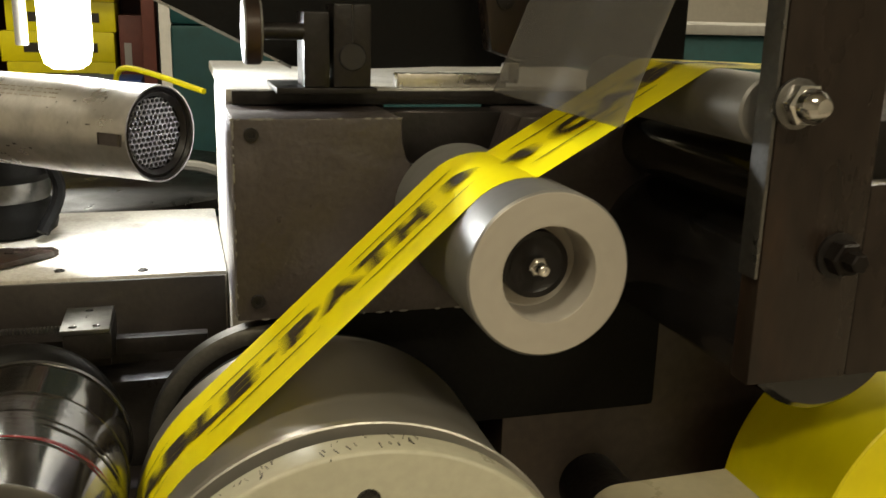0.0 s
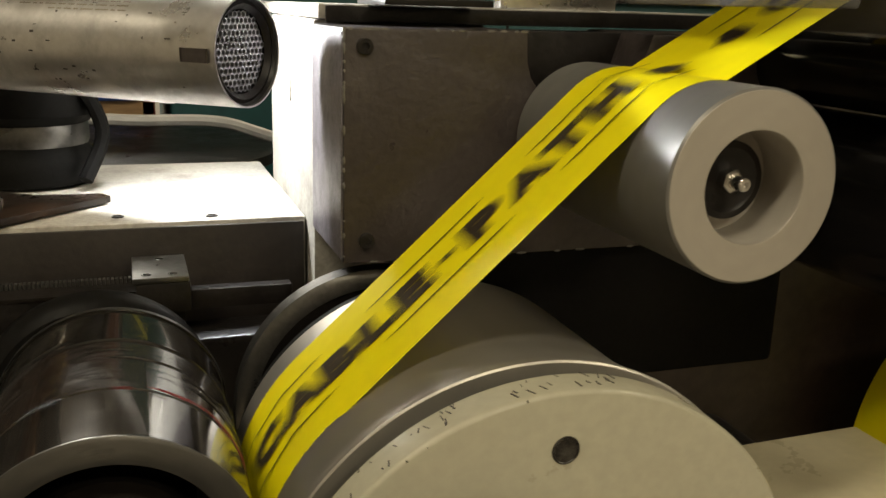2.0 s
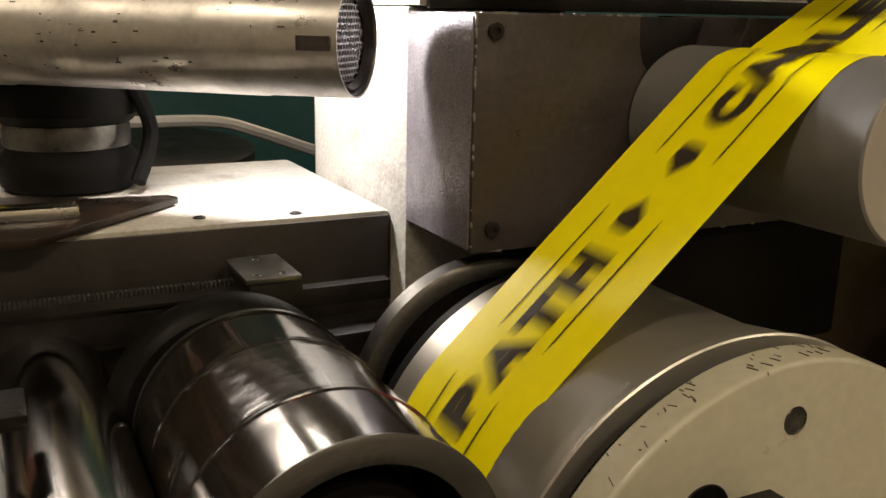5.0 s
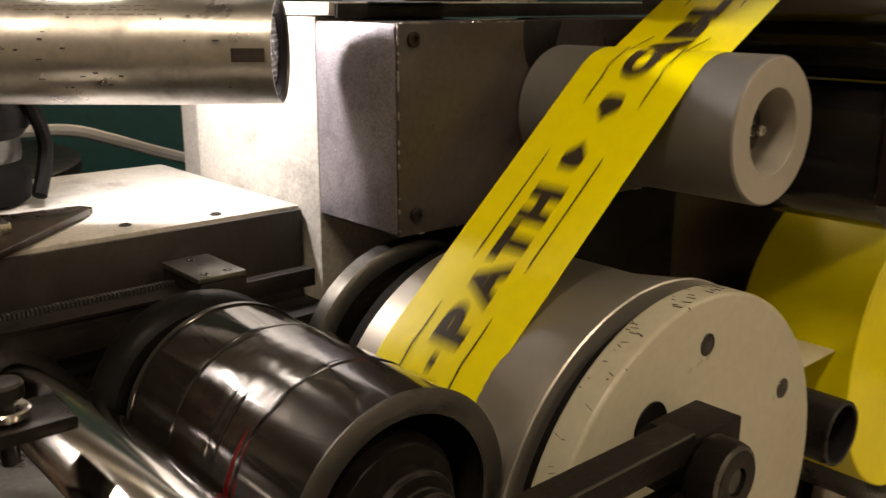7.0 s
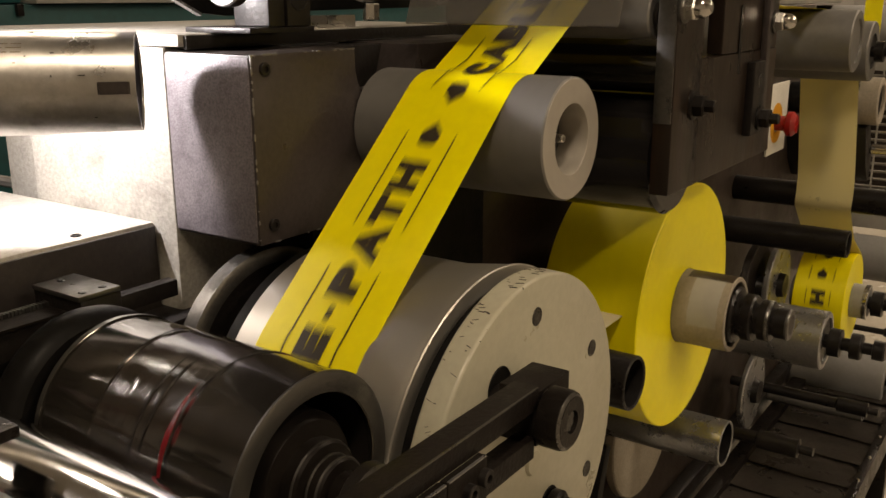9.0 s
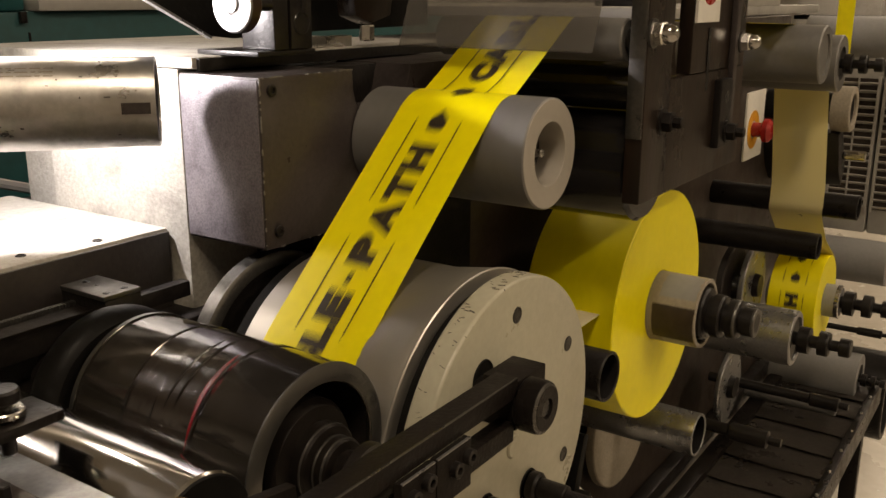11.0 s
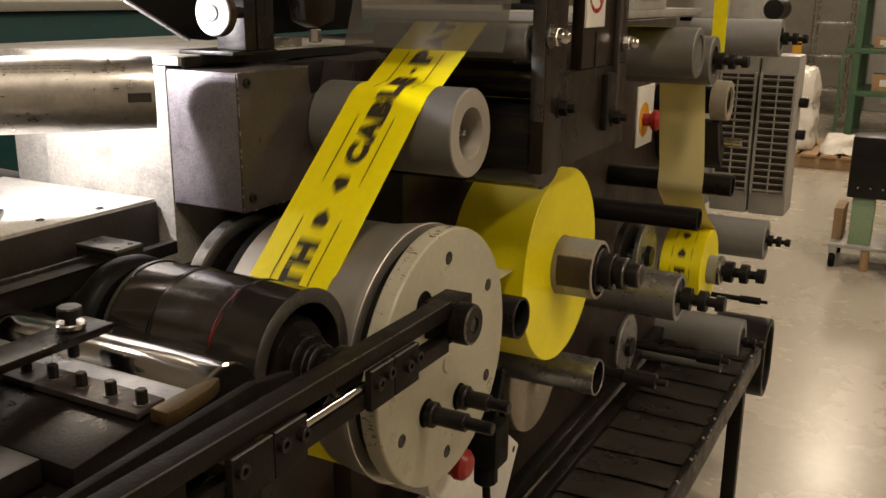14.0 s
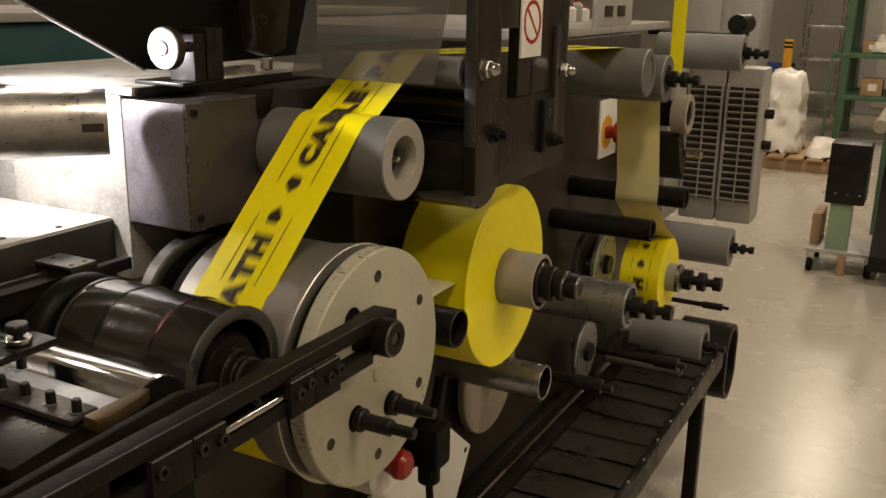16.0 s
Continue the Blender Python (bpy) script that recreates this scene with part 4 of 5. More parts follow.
# print on the wound roll
for k in range(12):
    a = radians(30 * k)
    for char, mesh, s, side in (PRINTS[(10, 0, 1, 2, 3, 4, 5, 6, 7, 8, 9, 11)[k]], PRINTS[14], PRINTS[15]):
        ob = new(char, mesh)
        ob.parent = rewind
        ob.matrix_basis = Matrix.Rotation(a, 4, "Y") @ Matrix.Translation((0, side - 0.030, RREW + 0.0008))


# ---- clear guard ----
guard = thing("clear_guard", (0.15, 0.11, 1.335), "scuffed clear acrylic guard over the tape", "guard")
b = bmesh.new()
bmesh.ops.create_cube(b, size=1)
b.transform(Matrix.Translation((0.166, 0.112, 1.415)) @ Matrix.Rotation(radians(21), 4, "Y") @ Matrix.Diagonal((0.003, 0.206, 0.174, 1)))
part("sheet", bevel(b, 0.0006, 1), M_CLEAR, guard)
b = bmesh.new()
bmesh.ops.create_cube(b, size=1)
b.transform(Matrix.Translation((0.189, 0.112, 1.487)) @ Matrix.Rotation(radians(21), 4, "Y") @ Matrix.Diagonal((0.004, 0.21, 0.03, 1)))
part("clamp_bar", bevel(b, 0.001, 1), M_STEEL, guard)
for k in range(3):
    part("bar_screw", rod((0.186, 0.03 + 0.08 * k, 1.487), 0.005, -0.004, 0.004, 0.0005, 12, "x"), M_BLACK, guard)

# ---- heat gun ----
GUN = Vector((-0.103, 0.287, 1.296))
GDIR = Vector((-0.743, 0.669, 0.0)).normalized()
GTURN = GDIR.to_track_quat("Z", "Y").to_matrix().to_4x4()
gun = thing("hot_air_nozzle", GUN, "stained stainless steel hot air nozzle with a mesh outlet", "heat gun")
RG = 0.0365
part("barrel", lathe([(RG - 0.0012, 0.05), (RG - 0.0012, 0.0), (RG, 0.0), (RG, 0.004), (RG + 0.0004, 0.06), (RG + 0.001, 0.062), (RG + 0.001, 0.262), (RG + 0.002, 0.264), (RG + 0.002, 0.29), (RG - 0.004, 0.292), (0.02, 0.292)], GUN, seg=96, turn=GTURN), M_GUN, gun)
part("inner_liner", lathe([(RG - 0.0014, 0.002), (RG - 0.003, 0.004), (RG - 0.003, 0.05), (0, 0.05)], GUN, seg=64, turn=GTURN), M_BLACK, gun)
hexes = bmesh.new()
for i in range(-7, 8):
    for j in range(-7, 8):
        hx, hy = (i + 0.5 * (j % 2)) * 0.0046, j * 0.004
        if math.hypot(hx, hy) > 0.0265:
            continue
        ring0 = [hexes.verts.new((hx + 0.00268 * math.cos(radians(30 + 60 * k)), hy + 0.00268 * math.sin(radians(30 + 60 * k)), 0.007)) for k in range(6)]
        ring1 = [hexes.verts.new((hx + 0.0019 * math.cos(radians(30 + 60 * k)), hy + 0.0019 * math.sin(radians(30 + 60 * k)), 0.0068)) for k in range(6)]
        ring2 = [hexes.verts.new((hx + 0.0019 * math.cos(radians(30 + 60 * k)), hy + 0.0019 * math.sin(radians(30 + 60 * k)), 0.009)) for k in range(6)]
        for k in range(6):
            j2 = (k + 1) % 6
            hexes.faces.new((ring0[k], ring0[j2], ring1[j2], ring1[k]))
            hexes.faces.new((ring1[k], ring1[j2], ring2[j2], ring2[k]))
hexes.transform(Matrix.Translation(GUN) @ GTURN)
part("outlet_mesh", hexes, M_SATIN, gun, "honeycomb steel mesh")
part("mesh_ring", lathe([(0.0275, 0.0065), (0.031, 0.003), (0.0335, 0.0045), (0.0335, 0.01)], GUN, seg=64, turn=GTURN), M_BLACK, gun)
part("grip_collar", lathe([(0.03, 0.292), (0.045, 0.293), (0.047, 0.297), (0.047, 0.32), (0.04, 0.325), (0.04, 0.36), (0.049, 0.365), (0.049, 0.42), (0, 0.42)], GUN, seg=48, turn=GTURN), M_RUBBER, gun)
for along, ang, r in ((0.262, 20, 0.003),):
    d = (GTURN @ Vector((math.cos(radians(200)), math.sin(radians(200)), 0)))
    c = GUN + GDIR * 0.25 + d * (RG + 0.001)
    b = bmesh.new()
    bmesh.ops.create_icosphere(b, subdivisions=2, radius=0.0035, matrix=Matrix.Translation(c))
    part("rivet", b, M_STEEL, gun)
rng = random.Random(12)


def on_barrel(along, deg, length, width, material, name):
    """A thin mark wrapped on the barrel."""
    b = bmesh.new()
    rows = []
    for k in range(7):
        a = radians(deg + (k / 6 - 0.5) * width / RG * 57.3)
        d = GTURN @ Vector((math.cos(a), math.sin(a), 0))
        wob = 0.15 * length * noise.noise(Vector((along * 50, k * 0.8, deg)))
        rows.append([b.verts.new(GUN + GDIR * (along + s * length / 2 + wob * (name == "scuff")) + d * (RG + 0.0013)) for s in (-1, 1)])
    for p, q in zip(rows, rows[1:]):
        b.faces.new((p[0], p[1], q[1], q[0]))
    part(name, b, material, gun)


FRONT = max(range(0, 360, 5), key=lambda a: (GTURN @ Vector((math.cos(radians(a)), math.sin(radians(a)), 0))).dot(Vector((-0.45, -0.75, 0.5))))
UPSIGN = 1 if (GTURN @ Vector((math.cos(radians(FRONT + 20)), math.sin(radians(FRONT + 20)), 0))).z > (GTURN @ Vector((math.cos(radians(FRONT)), math.sin(radians(FRONT)), 0))).z else -1
for k, (along, up) in enumerate(((0.015, FRONT - UPSIGN * 32), (0.015, FRONT - UPSIGN * 212))):
    d = GTURN @ Vector((math.cos(radians(up)), math.sin(radians(up)), 0))
    b = bmesh.new()
    bmesh.ops.create_cube(b, size=1)
    b.transform(Matrix.Translation(GUN + GDIR * along + d * (RG - 0.0005)) @ (d.to_track_quat("X", "Z").to_matrix().to_4x4()) @ Matrix.Diagonal((0.0040, 0.020, 0.0070, 1)))
    part("bayonet_slot", bevel(b, 0.001), M_BOX, gun)
for line in range(3):
    along = 0.075
    while along < 0.20 - 0.03 * line:
        w = rng.uniform(0.003, 0.011)
        on_barrel(along + w / 2, FRONT + UPSIGN * (22 - 6.0 * line), w, 0.0011, M_CARD, "text_bar")
        along += w + 0.0022
for k in range(46):
    on_barrel(rng.choice((rng.uniform(0.12, 0.25), rng.uniform(0.01, 0.26))), FRONT + rng.uniform(-70, 25), rng.uniform(0.001, 0.005), rng.uniform(0.0004, 0.0016), M_BOX if k % 3 else M_BLACK, "scuff")
stand = thing("nozzle_stand", (-0.262, 0.52, 1.172), "black rubber feet and clamp under the hot air nozzle", "stand")
c = Vector((-0.262, 0.52, 0))
part("foot", lathe([(0, 1.172), (0.048, 1.172), (0.052, 1.175), (0.054, 1.182), (0.053, 1.196), (0.047, 1.205), (0.045, 1.225), (0, 1.225)], (c.x, c.y, 0), "z", 48), M_RUBBER, stand)
part("grip", lathe([(0, 1.2252), (0.050, 1.2252), (0.056, 1.232), (0.058, 1.245), (0.056, 1.262), (0.045, 1.275), (0, 1.278)], (c.x, c.y, 0), "z", 48), M_RUBBER, stand)
part("grey_band", lathe([(0.0475, 1.206), (0.0485, 1.209), (0.0485, 1.221), (0.0475, 1.224)], (c.x, c.y, 0), "z", 48), M_DULLSTEEL, stand)
part("strap", wire([(c.x + 0.04, c.y - 0.045, 1.27), (c.x + 0.06, c.y - 0.03, 1.22), (c.x + 0.045, c.y - 0.05, 1.18)], 0.006), M_RUBBER, stand)
lamp = thing("work_lamp", LAMP_AT, "bright work lamp behind the hot air nozzle, lit", "lamp")
LX, LY = LAMP_AT[0] - 0.014, LAMP_AT[1] + 0.026
part("bulb", lathe([(0, 1.332), (0.012, 1.333), (0.019, 1.338), (0.022, 1.350), (0.022, 1.415), (0.018, 1.425), (0, 1.426)], (LX, LY, 0), "z", 32), M_BULB, lamp, "glowing white bulb")
shade = lathe([(0.028, 1.418), (0.031, 1.417), (0.029, 1.43), (0.02, 1.45), (0.0, 1.455)], (LX, LY, 0), "z", 40)
part("shade", shade, M_WHITE, lamp)
part("stem", rod((LX - 0.036, LY + 0.004, 0), 0.0055, 1.352, 1.455, 0.001, 16, "z"), M_GREYCAB, lamp, "grey lamp stem")
part("stem_arm", rod((0, LY + 0.004, 1.45), 0.005, LX - 0.04, LX, 0.001, 12, "x"), M_GREYCAB, lamp)
part("neck", wire([(LX, LY, 1.45), (LX - 0.01, LY + 0.01, 1.50), (LX - 0.06, LY + 0.04, 1.6), (LX - 0.16, LY + 0.10, 1.66), (LX - 0.30, LY + 0.16, 1.60), (LX - 0.36, LY + 0.17, 1.4), (LX - 0.37, LY + 0.17, 1.172)], 0.008), M_GREYCAB, lamp, "grey flexible neck")

# ---- hood, knob and clamp above the casting ----
hood = thing("black_hood", (0.0, 0.4, 1.345), "black sheet metal hood with a bright lower edge", "hood")
part("front_sheet", prism([(-0.32, 1.501), (0.0, 1.344), (0.03, 1.341), (0.2, 1.347), (0.24, 1.50), (0.24, 2.0), (-0.32, 2.0)], 0.333, 0.337, "y", 0), M_RUBBER, hood)
part("body", prism([(0.03, 1.343), (0.36, 1.346), (0.36, 2.0), (0.03, 2.0)], 0.3375, 0.3435, "y", 0.001), M_RUBBER, hood)
b = prism([(-0.32, 1.4985), (0.0, 1.3415), (0.0, 1.344), (-0.32, 1.501)], 0.331, 0.3375, "y", 0)
part("edge_flange", b, M_SATIN, hood, "bright bare metal edge")
knob = thing("adjusting_knob", (-0.04, 0.255, 1.343), "round adjusting knob on a black split clamp", "knob")
KX, KY, KZ = -0.043, 0.258, 1.3735
part("wheel", lathe([(0, KX), (0.0225, KX), (0.0238, KX + 0.0012), (0.0238, KX + 0.0115), (0.0225, KX + 0.013), (0, KX + 0.013)], (0, KY, KZ), "x", 64), M_ALU, knob, "turned steel handwheel")
part("rim_band", lathe([(0.0238, KX + 0.0015), (0.0241, KX + 0.002), (0.0241, KX + 0.011), (0.0238, KX + 0.0115)], (0, KY, KZ), "x", 64), M_RUST, knob, "brown knurled rim")
part("face_groove", lathe([(0.0078, KX - 0.0002), (0.0084, KX - 0.0004), (0.0090, KX - 0.0002)], (0, KY, KZ), "x", 40), M_BOX, knob)
part("centre_boss", lathe([(0, KX - 0.0012), (0.0068, KX - 0.0012), (0.0075, KX)], (0, KY, KZ), "x", 32), M_ALU, knob)
part("spindle", lathe([(0.006, KX + 0.012), (0.006, KX + 0.06)], (0, KY, KZ), "x", 24), M_BLACK, knob)
part("front_clamp", block(0.0, 0.019, 0.252, 0.292, 1.3335, 1.388, 0.0015), M_BLACK, knob)
b = block(0.022, 0.05, 0.252, 0.292, 1.3335, 1.394, 0.0015)
part("split_clamp", b, M_BLACK, knob)
part("clamp_bore", lathe([(0.0105, 0.2521), (0.0098, 0.2512), (0.0092, 0.2518), (0, 0.2518)], (0.036, 0, 1.356), "y", 32), M_GLOSS, knob)
part("clamp_slit", block(0.0353, 0.0367, 0.2514, 0.2522, 1.367, 1.3935, 0), M_GLOSS, knob)
part("clamp_base", block(-0.02, 0.055, 0.253, 0.33, 1.3288, 1.3332, 0.0008), M_BLACK, knob)
bracket = thing("hanging_bracket", (0.16, 0.29, 1.35), "dark brown worn hanging bracket with a screw", "bracket")
part("web", prism([(0.138, 1.46), (0.155, 1.36), (0.182, 1.352), (0.215, 1.36), (0.235, 1.46)], 0.285, 0.31, "y", 0.004), M_RUST, bracket)
part("bracket_screw", bolt((0.165, 0.2852, 1.40), 0.007, 0.003, hexes=False), M_BLACK, bracket)
part("side_nut", rod((0.172, 0.285, 1.345), 0.008, -0.01, 0.006, 0.001, 6, "z"), M_STEEL, bracket)

# ---- rack and slide ----
rack = thing("toothed_rack", (-0.3, 0.315, 1.12), "dark toothed steel rack with a sliding stop", "rack")
part("rack_bar", block(-0.75, -0.150, 0.292, 0.318, 1.112, 1.134, 0.001), M_BLACK, rack)
part("top_strip", prism([(-0.75, 0.2885), (-0.155, 0.2885), (-0.155, 0.310), (-0.75, 0.310)], 1.1342, 1.1362, "z", 0), M_OILED, rack)
teeth = bmesh.new()
for k in range(150):
    x = -0.158 - k * 0.0028
    block(x - 0.0009, x + 0.0009, 0.3105, 0.3165, 1.134, 1.1395, 0, teeth)
tagged(part("rack_teeth", teeth, M_DULLSTEEL, rack, "fine bright rack teeth"), kind="stuff")
part("slide", block(-0.182, -0.147, 0.272, 0.330, 1.125, 1.146, 0.0015), M_BLACK, rack)
part("slide_cap", block(-0.184, -0.148, 0.271, 0.328, 1.1462, 1.1502, 0.0008), M_DULLSTEEL, rack, "brushed steel cap")
for dx, dy in ((-0.175, 0.279), (-0.158, 0.279), (-0.166, 0.318)):
    part("cap_hole", lathe([(0.0032, 1.1504), (0.0022, 1.1508), (0, 1.1503)], (dx, dy, 0), "z", 14), M_GLOSS, rack)
part("guide_bar", block(-0.146, -0.075, 0.297, 0.309, 1.118, 1.132, 0.001), M_BLACK, rack)

boardp = thing("steel_scraper", (-0.25, 0.4, 1.172), "dark oily steel plate lying on the ledge", "plate")
part("sheet", prism([(-0.40, 0.325), (-0.30, 0.312), (-0.197, 0.413), (-0.203, 0.424), (-0.255, 0.428), (-0.30, 0.455), (-0.42, 0.45)], 1.1725, 1.178, "z", 0.001), M_RUST, boardp)
part("handle", block(-0.36, -0.27, 0.362, 0.385, 1.178, 1.186, 0.002), M_STEEL, boardp)

# ---- linkage arm in front of the drum cover ----
arm = thing("linkage_arm", (-0.3, -0.04, 1.06), "dark oiled steel linkage arm across the drum cover", "linkage")
part("upper_bar", block(-0.86, -0.0655, -0.038, -0.0195, 1.1, 1.1155, 0.001), M_ARM, arm)
part("head", block(-0.0665, -0.0215, -0.0375, -0.0085, 1.073, 1.1115, 0.0012), M_ARM, arm)
part("lower_bar", block(-0.86, -0.067, -0.0365, -0.022, 1.065, 1.08, 0.001), M_ARM, arm)
pivot = part("pivot", lathe([(0, -0.0545), (0.0075, -0.0545), (0.0079, -0.058), (0.0165, -0.058), (0.0195, -0.056), (0.0203, -0.053), (0.0203, -0.041), (0.018, -0.0385), (0, -0.0378)], (-0.0565, 0, 1.0925), seg=48), M_OILED, arm)
part("socket", lathe([(0.0073, -0.0546), (0.0073, -0.0562), (0, -0.0548)], (-0.0565, 0, 1.0925), seg=6), M_GLOSS, pivot)
part("rim_line", lathe([(0.0160, -0.0579), (0.0178, -0.0575), (0.0194, -0.0562)], (-0.0565, 0, 1.0925), seg=48), M_DULLSTEEL, pivot)
part("pivot_pin", rod((-0.0565, 0, 1.0925), 0.012, -0.0085, 0.001), M_BLACK, arm)
BLOCKS = ((-0.382, -0.3385, ((-0.374, 1.091),)), (-0.3375, -0.300, ((-0.330, 1.0905), (-0.307, 1.0885))), (-0.214, -0.1775, ((-0.204, 1.0885), (-0.188, 1.0925))), (-0.1765, -0.136, ((-0.157, 1.087), (-0.141, 1.0895))))
for x0, x1, screws in BLOCKS:
    blk = part("clamp_block", block(x0, x1, -0.043, -0.0368, 1.064, 1.0995, 0.001), M_ARM, arm)
    for sx, sz in screws:
        part("clamp_screw", bolt((sx, -0.043, sz - 0.002), 0.0056, 0.005, hexes=False), M_BLACK, blk)
    part("bright_edge", block(x0 + 0.001, x1 - 0.001, -0.0433, -0.0415, 1.0990, 1.0999, 0), M_SATIN, blk)
part("bright_arris", block(-0.50, -0.067, -0.0383, -0.0372, 1.1147, 1.1157, 0), M_DULLSTEEL, arm)
part("polished_rod", rod((0, -0.034, 1.0855), 0.004, -0.302, -0.212, 0.001, 16, "x"), M_CHROME, arm)
part("hang_link", block(-0.44, -0.41, -0.03, -0.012, 0.98, 1.0975, 0.0015), M_OILED, arm)
strut = thing("flat_strut", (-0.4, 0.0, 1.1), "grey flat steel strut behind the linkage arm", "strut")
part("bar", prism([(-0.80, 1.062), (-0.80, 1.094), (-0.31, 1.118), (-0.262, 1.11), (-0.262, 1.09)], -0.004, 0.004, "y", 0.001), M_ARM, strut)
part("knurled_knob", lathe([(0, -0.02), (0.011, -0.02), (0.0135, -0.017)] + [(0.0135 + 0.0006 * (k % 2), -0.016 + 0.001 * k) for k in range(12)] + [(0.012, -0.0035), (0, -0.0035)], (-0.305, 0, 1.092), seg=40), M_BLACK, strut)

# ---- chrome roller and doctor blade ----
CHR = (-0.302, 1.086)
chrome = thing("fountain_roller", (CHR[0], 0.17, CHR[1]), "polished chrome fountain roller smeared with ink", "roller")
part("roller", rod((CHR[0], 0, CHR[1]), 0.0368, 0.0315, 0.30, 0.002, 96), M_CHROME, chrome)
# black disc added over the chrome end for the shadow it lies in
part("end_disc", rod((CHR[0], 0, CHR[1]), 0.0358, 0.0295, 0.032, 0.001, 64), M_RUBBER, chrome, "roller end, its shadow put in as black")
part("axle", rod((CHR[0], 0, CHR[1]), 0.012, 0.003, 0.0295), M_BLACK, chrome)
doctor = thing("doctor_blade_holder", (-0.37, 0.18, 1.08), "dark steel doctor blade holder with a row of black bolts", "blade holder")
part("holder", prism([(-0.45, 1.078), (-0.45, 1.094), (-0.372, 1.102), (-0.352, 1.100), (-0.352, 1.084)], 0.052, 0.335, "y", 0.001), M_OILED, doctor)
part("blade", prism([(-0.372, 1.1028), (-0.372, 1.1042), (-0.331, 1.1012), (-0.331, 1.1002)], 0.052, 0.325, "y", 0), M_SATIN, doctor, "thin bright blade")
part("clamp_strip", prism([(-0.392, 1.1018), (-0.392, 1.107), (-0.366, 1.109), (-0.364, 1.1045)], 0.056, 0.33, "y", 0.0008), M_BOX, doctor)
for k in range(9):
    y = 0.064 + 0.030 * k
    bb = part("clamp_bolt", rod((-0.379, y, 0), 0.0044, 1.1078, 1.119, 0.0008, 6, "z"), M_BLACK, doctor)
    part("washer", rod((-0.379, y, 0), 0.006, 1.1074, 1.1086, 0.0002, 16, "z"), M_DULLSTEEL, bb)
part("end_tab", prism([(-0.386, 0.034), (-0.375, 0.032), (-0.336, 0.038), (-0.322, 0.044), (-0.324, 0.051), (-0.386, 0.050)], 1.100, 1.1105, "z", 0.0015), M_BRASS, doctor, "oily brass end tab")
screw = part("adjusting_screw", rod((-0.349, 0.167, 0), 0.0045, 1.112, 1.146, 0.0005, 16, "z"), M_BLACK, doctor)
part("screw_head", lathe([(0, 1.1445), (0.0085, 1.1445), (0.0095, 1.146), (0.0095, 1.1515), (0.0085, 1.153), (0, 1.1535)], (-0.349, 0.167, 0), "z", 24), M_BLACK, screw)
part("screw_collar", rod((-0.349, 0.167, 0), 0.0115, 1.1355, 1.1405, 0.001, 24, "z"), M_STEEL, screw)
part("screw_yoke", block(-0.47, -0.322, 0.150, 0.184, 1.1275, 1.1345, 0.0015), M_OILED, doctor)
part("rear_bar", block(-0.62, -0.40, 0.20, 0.335, 1.105, 1.13, 0.002), M_OILED, doctor)
part("lower_block", prism([(-0.62, 1.03), (-0.62, 1.085), (-0.45, 1.077), (-0.36, 1.077), (-0.36, 1.055)], 0.06, 0.33, "y", 0.002), M_RUBBER, doctor)
part("side_box", block(-0.56, -0.455, 0.075, 0.16, 1.080, 1.098, 0.002), M_OILED, doctor)
doctor.location += Vector((0.006, -0.020, 0.009))
trough = thing("ink_trough", (-0.4, 0.17, 0.96), "black ink trough under the fountain roller", "trough")
part("pan", prism([(-0.9, 0.96), (-0.9, 1.02), (-0.35, 1.02), (-0.31, 1.03), (-0.25, 1.0), (-0.25, 0.96)], 0.045, 0.335, "y", 0.002), M_RUBBER, trough)
part("support_leg", block(-0.5, -0.46, 0.10, 0.25, 0.0, 0.959, 0.002), M_BLACK, trough)
part("blade_bracket", block(-0.60, -0.52, 0.12, 0.28, 1.0195, 1.045, 0.002), M_BLACK, trough)
ring = thing("register_ring", (-0.027, 0.245, 1.06), "dark steel register ring behind the drum", "ring")
part("rim", lathe([(0.084, 0.236), (0.093, 0.236), (0.0965, 0.238), (0.0965, 0.252), (0.094, 0.254), (0.084, 0.254)], (-0.027, 0, 1.06), seg=96), M_DULLSTEEL, ring)
part("web", lathe([(0.0845, 0.24), (0, 0.24)], (-0.027, 0, 1.06), seg=48), M_BLACK, ring)

# ---- fittings below the drum ----
wp = thing("white_bracket_sheet", (0.4, 0.16, 0.65), "white painted sheet metal bracket with screw holes", "bracket")
part("sheet", prism([(0.20, 0.69), (0.435, 0.745), (0.565, 0.634), (0.50, 0.53), (0.22, 0.56)], 0.158, 0.161, "y", 0.0005), M_WHITE, wp)
for hx, hz in ((0.545, 0.633), (0.42, 0.715), (0.30, 0.6)):
    part("screw_hole", lathe([(0.006, 0.1579), (0.004, 0.1572), (0, 0.1578)], (hx, 0, hz), "y", 16), M_BLACK, wp)
part("back_arm", block(0.25, 0.5, 0.161, 0.236, 0.60, 0.62, 0.001), M_WHITE, wp)
rk = thing("stop_button", (0.15, 0.08, 0.81), "red mushroom stop button on a pale round base", "button")
part("base", lathe([(0, 0.085), (0.036, 0.085), (0.04, 0.09), (0.04, 0.157), (0, 0.157)], (0.158, 0, 0.80), "y", 40), M_WHITE, rk)
part("cap", lathe([(0, 0.045), (0.014, 0.047), (0.02, 0.053), (0.021, 0.062), (0.018, 0.068), (0.014, 0.085)], (0.15, 0, 0.818), "y", 32), M_RED, rk)
valve = thing("black_cable_gland", (0.257, 0.08, 0.79), "black plug with a hanging cable", "connector")
part("body", block(0.235, 0.28, 0.05, 0.10, 0.765, 0.83, 0.006), M_RUBBER, valve)
part("collar", rod((0.2575, 0.075, 0), 0.017, 0.735, 0.764, 0.002, 10, "z"), M_RUBBER, valve)
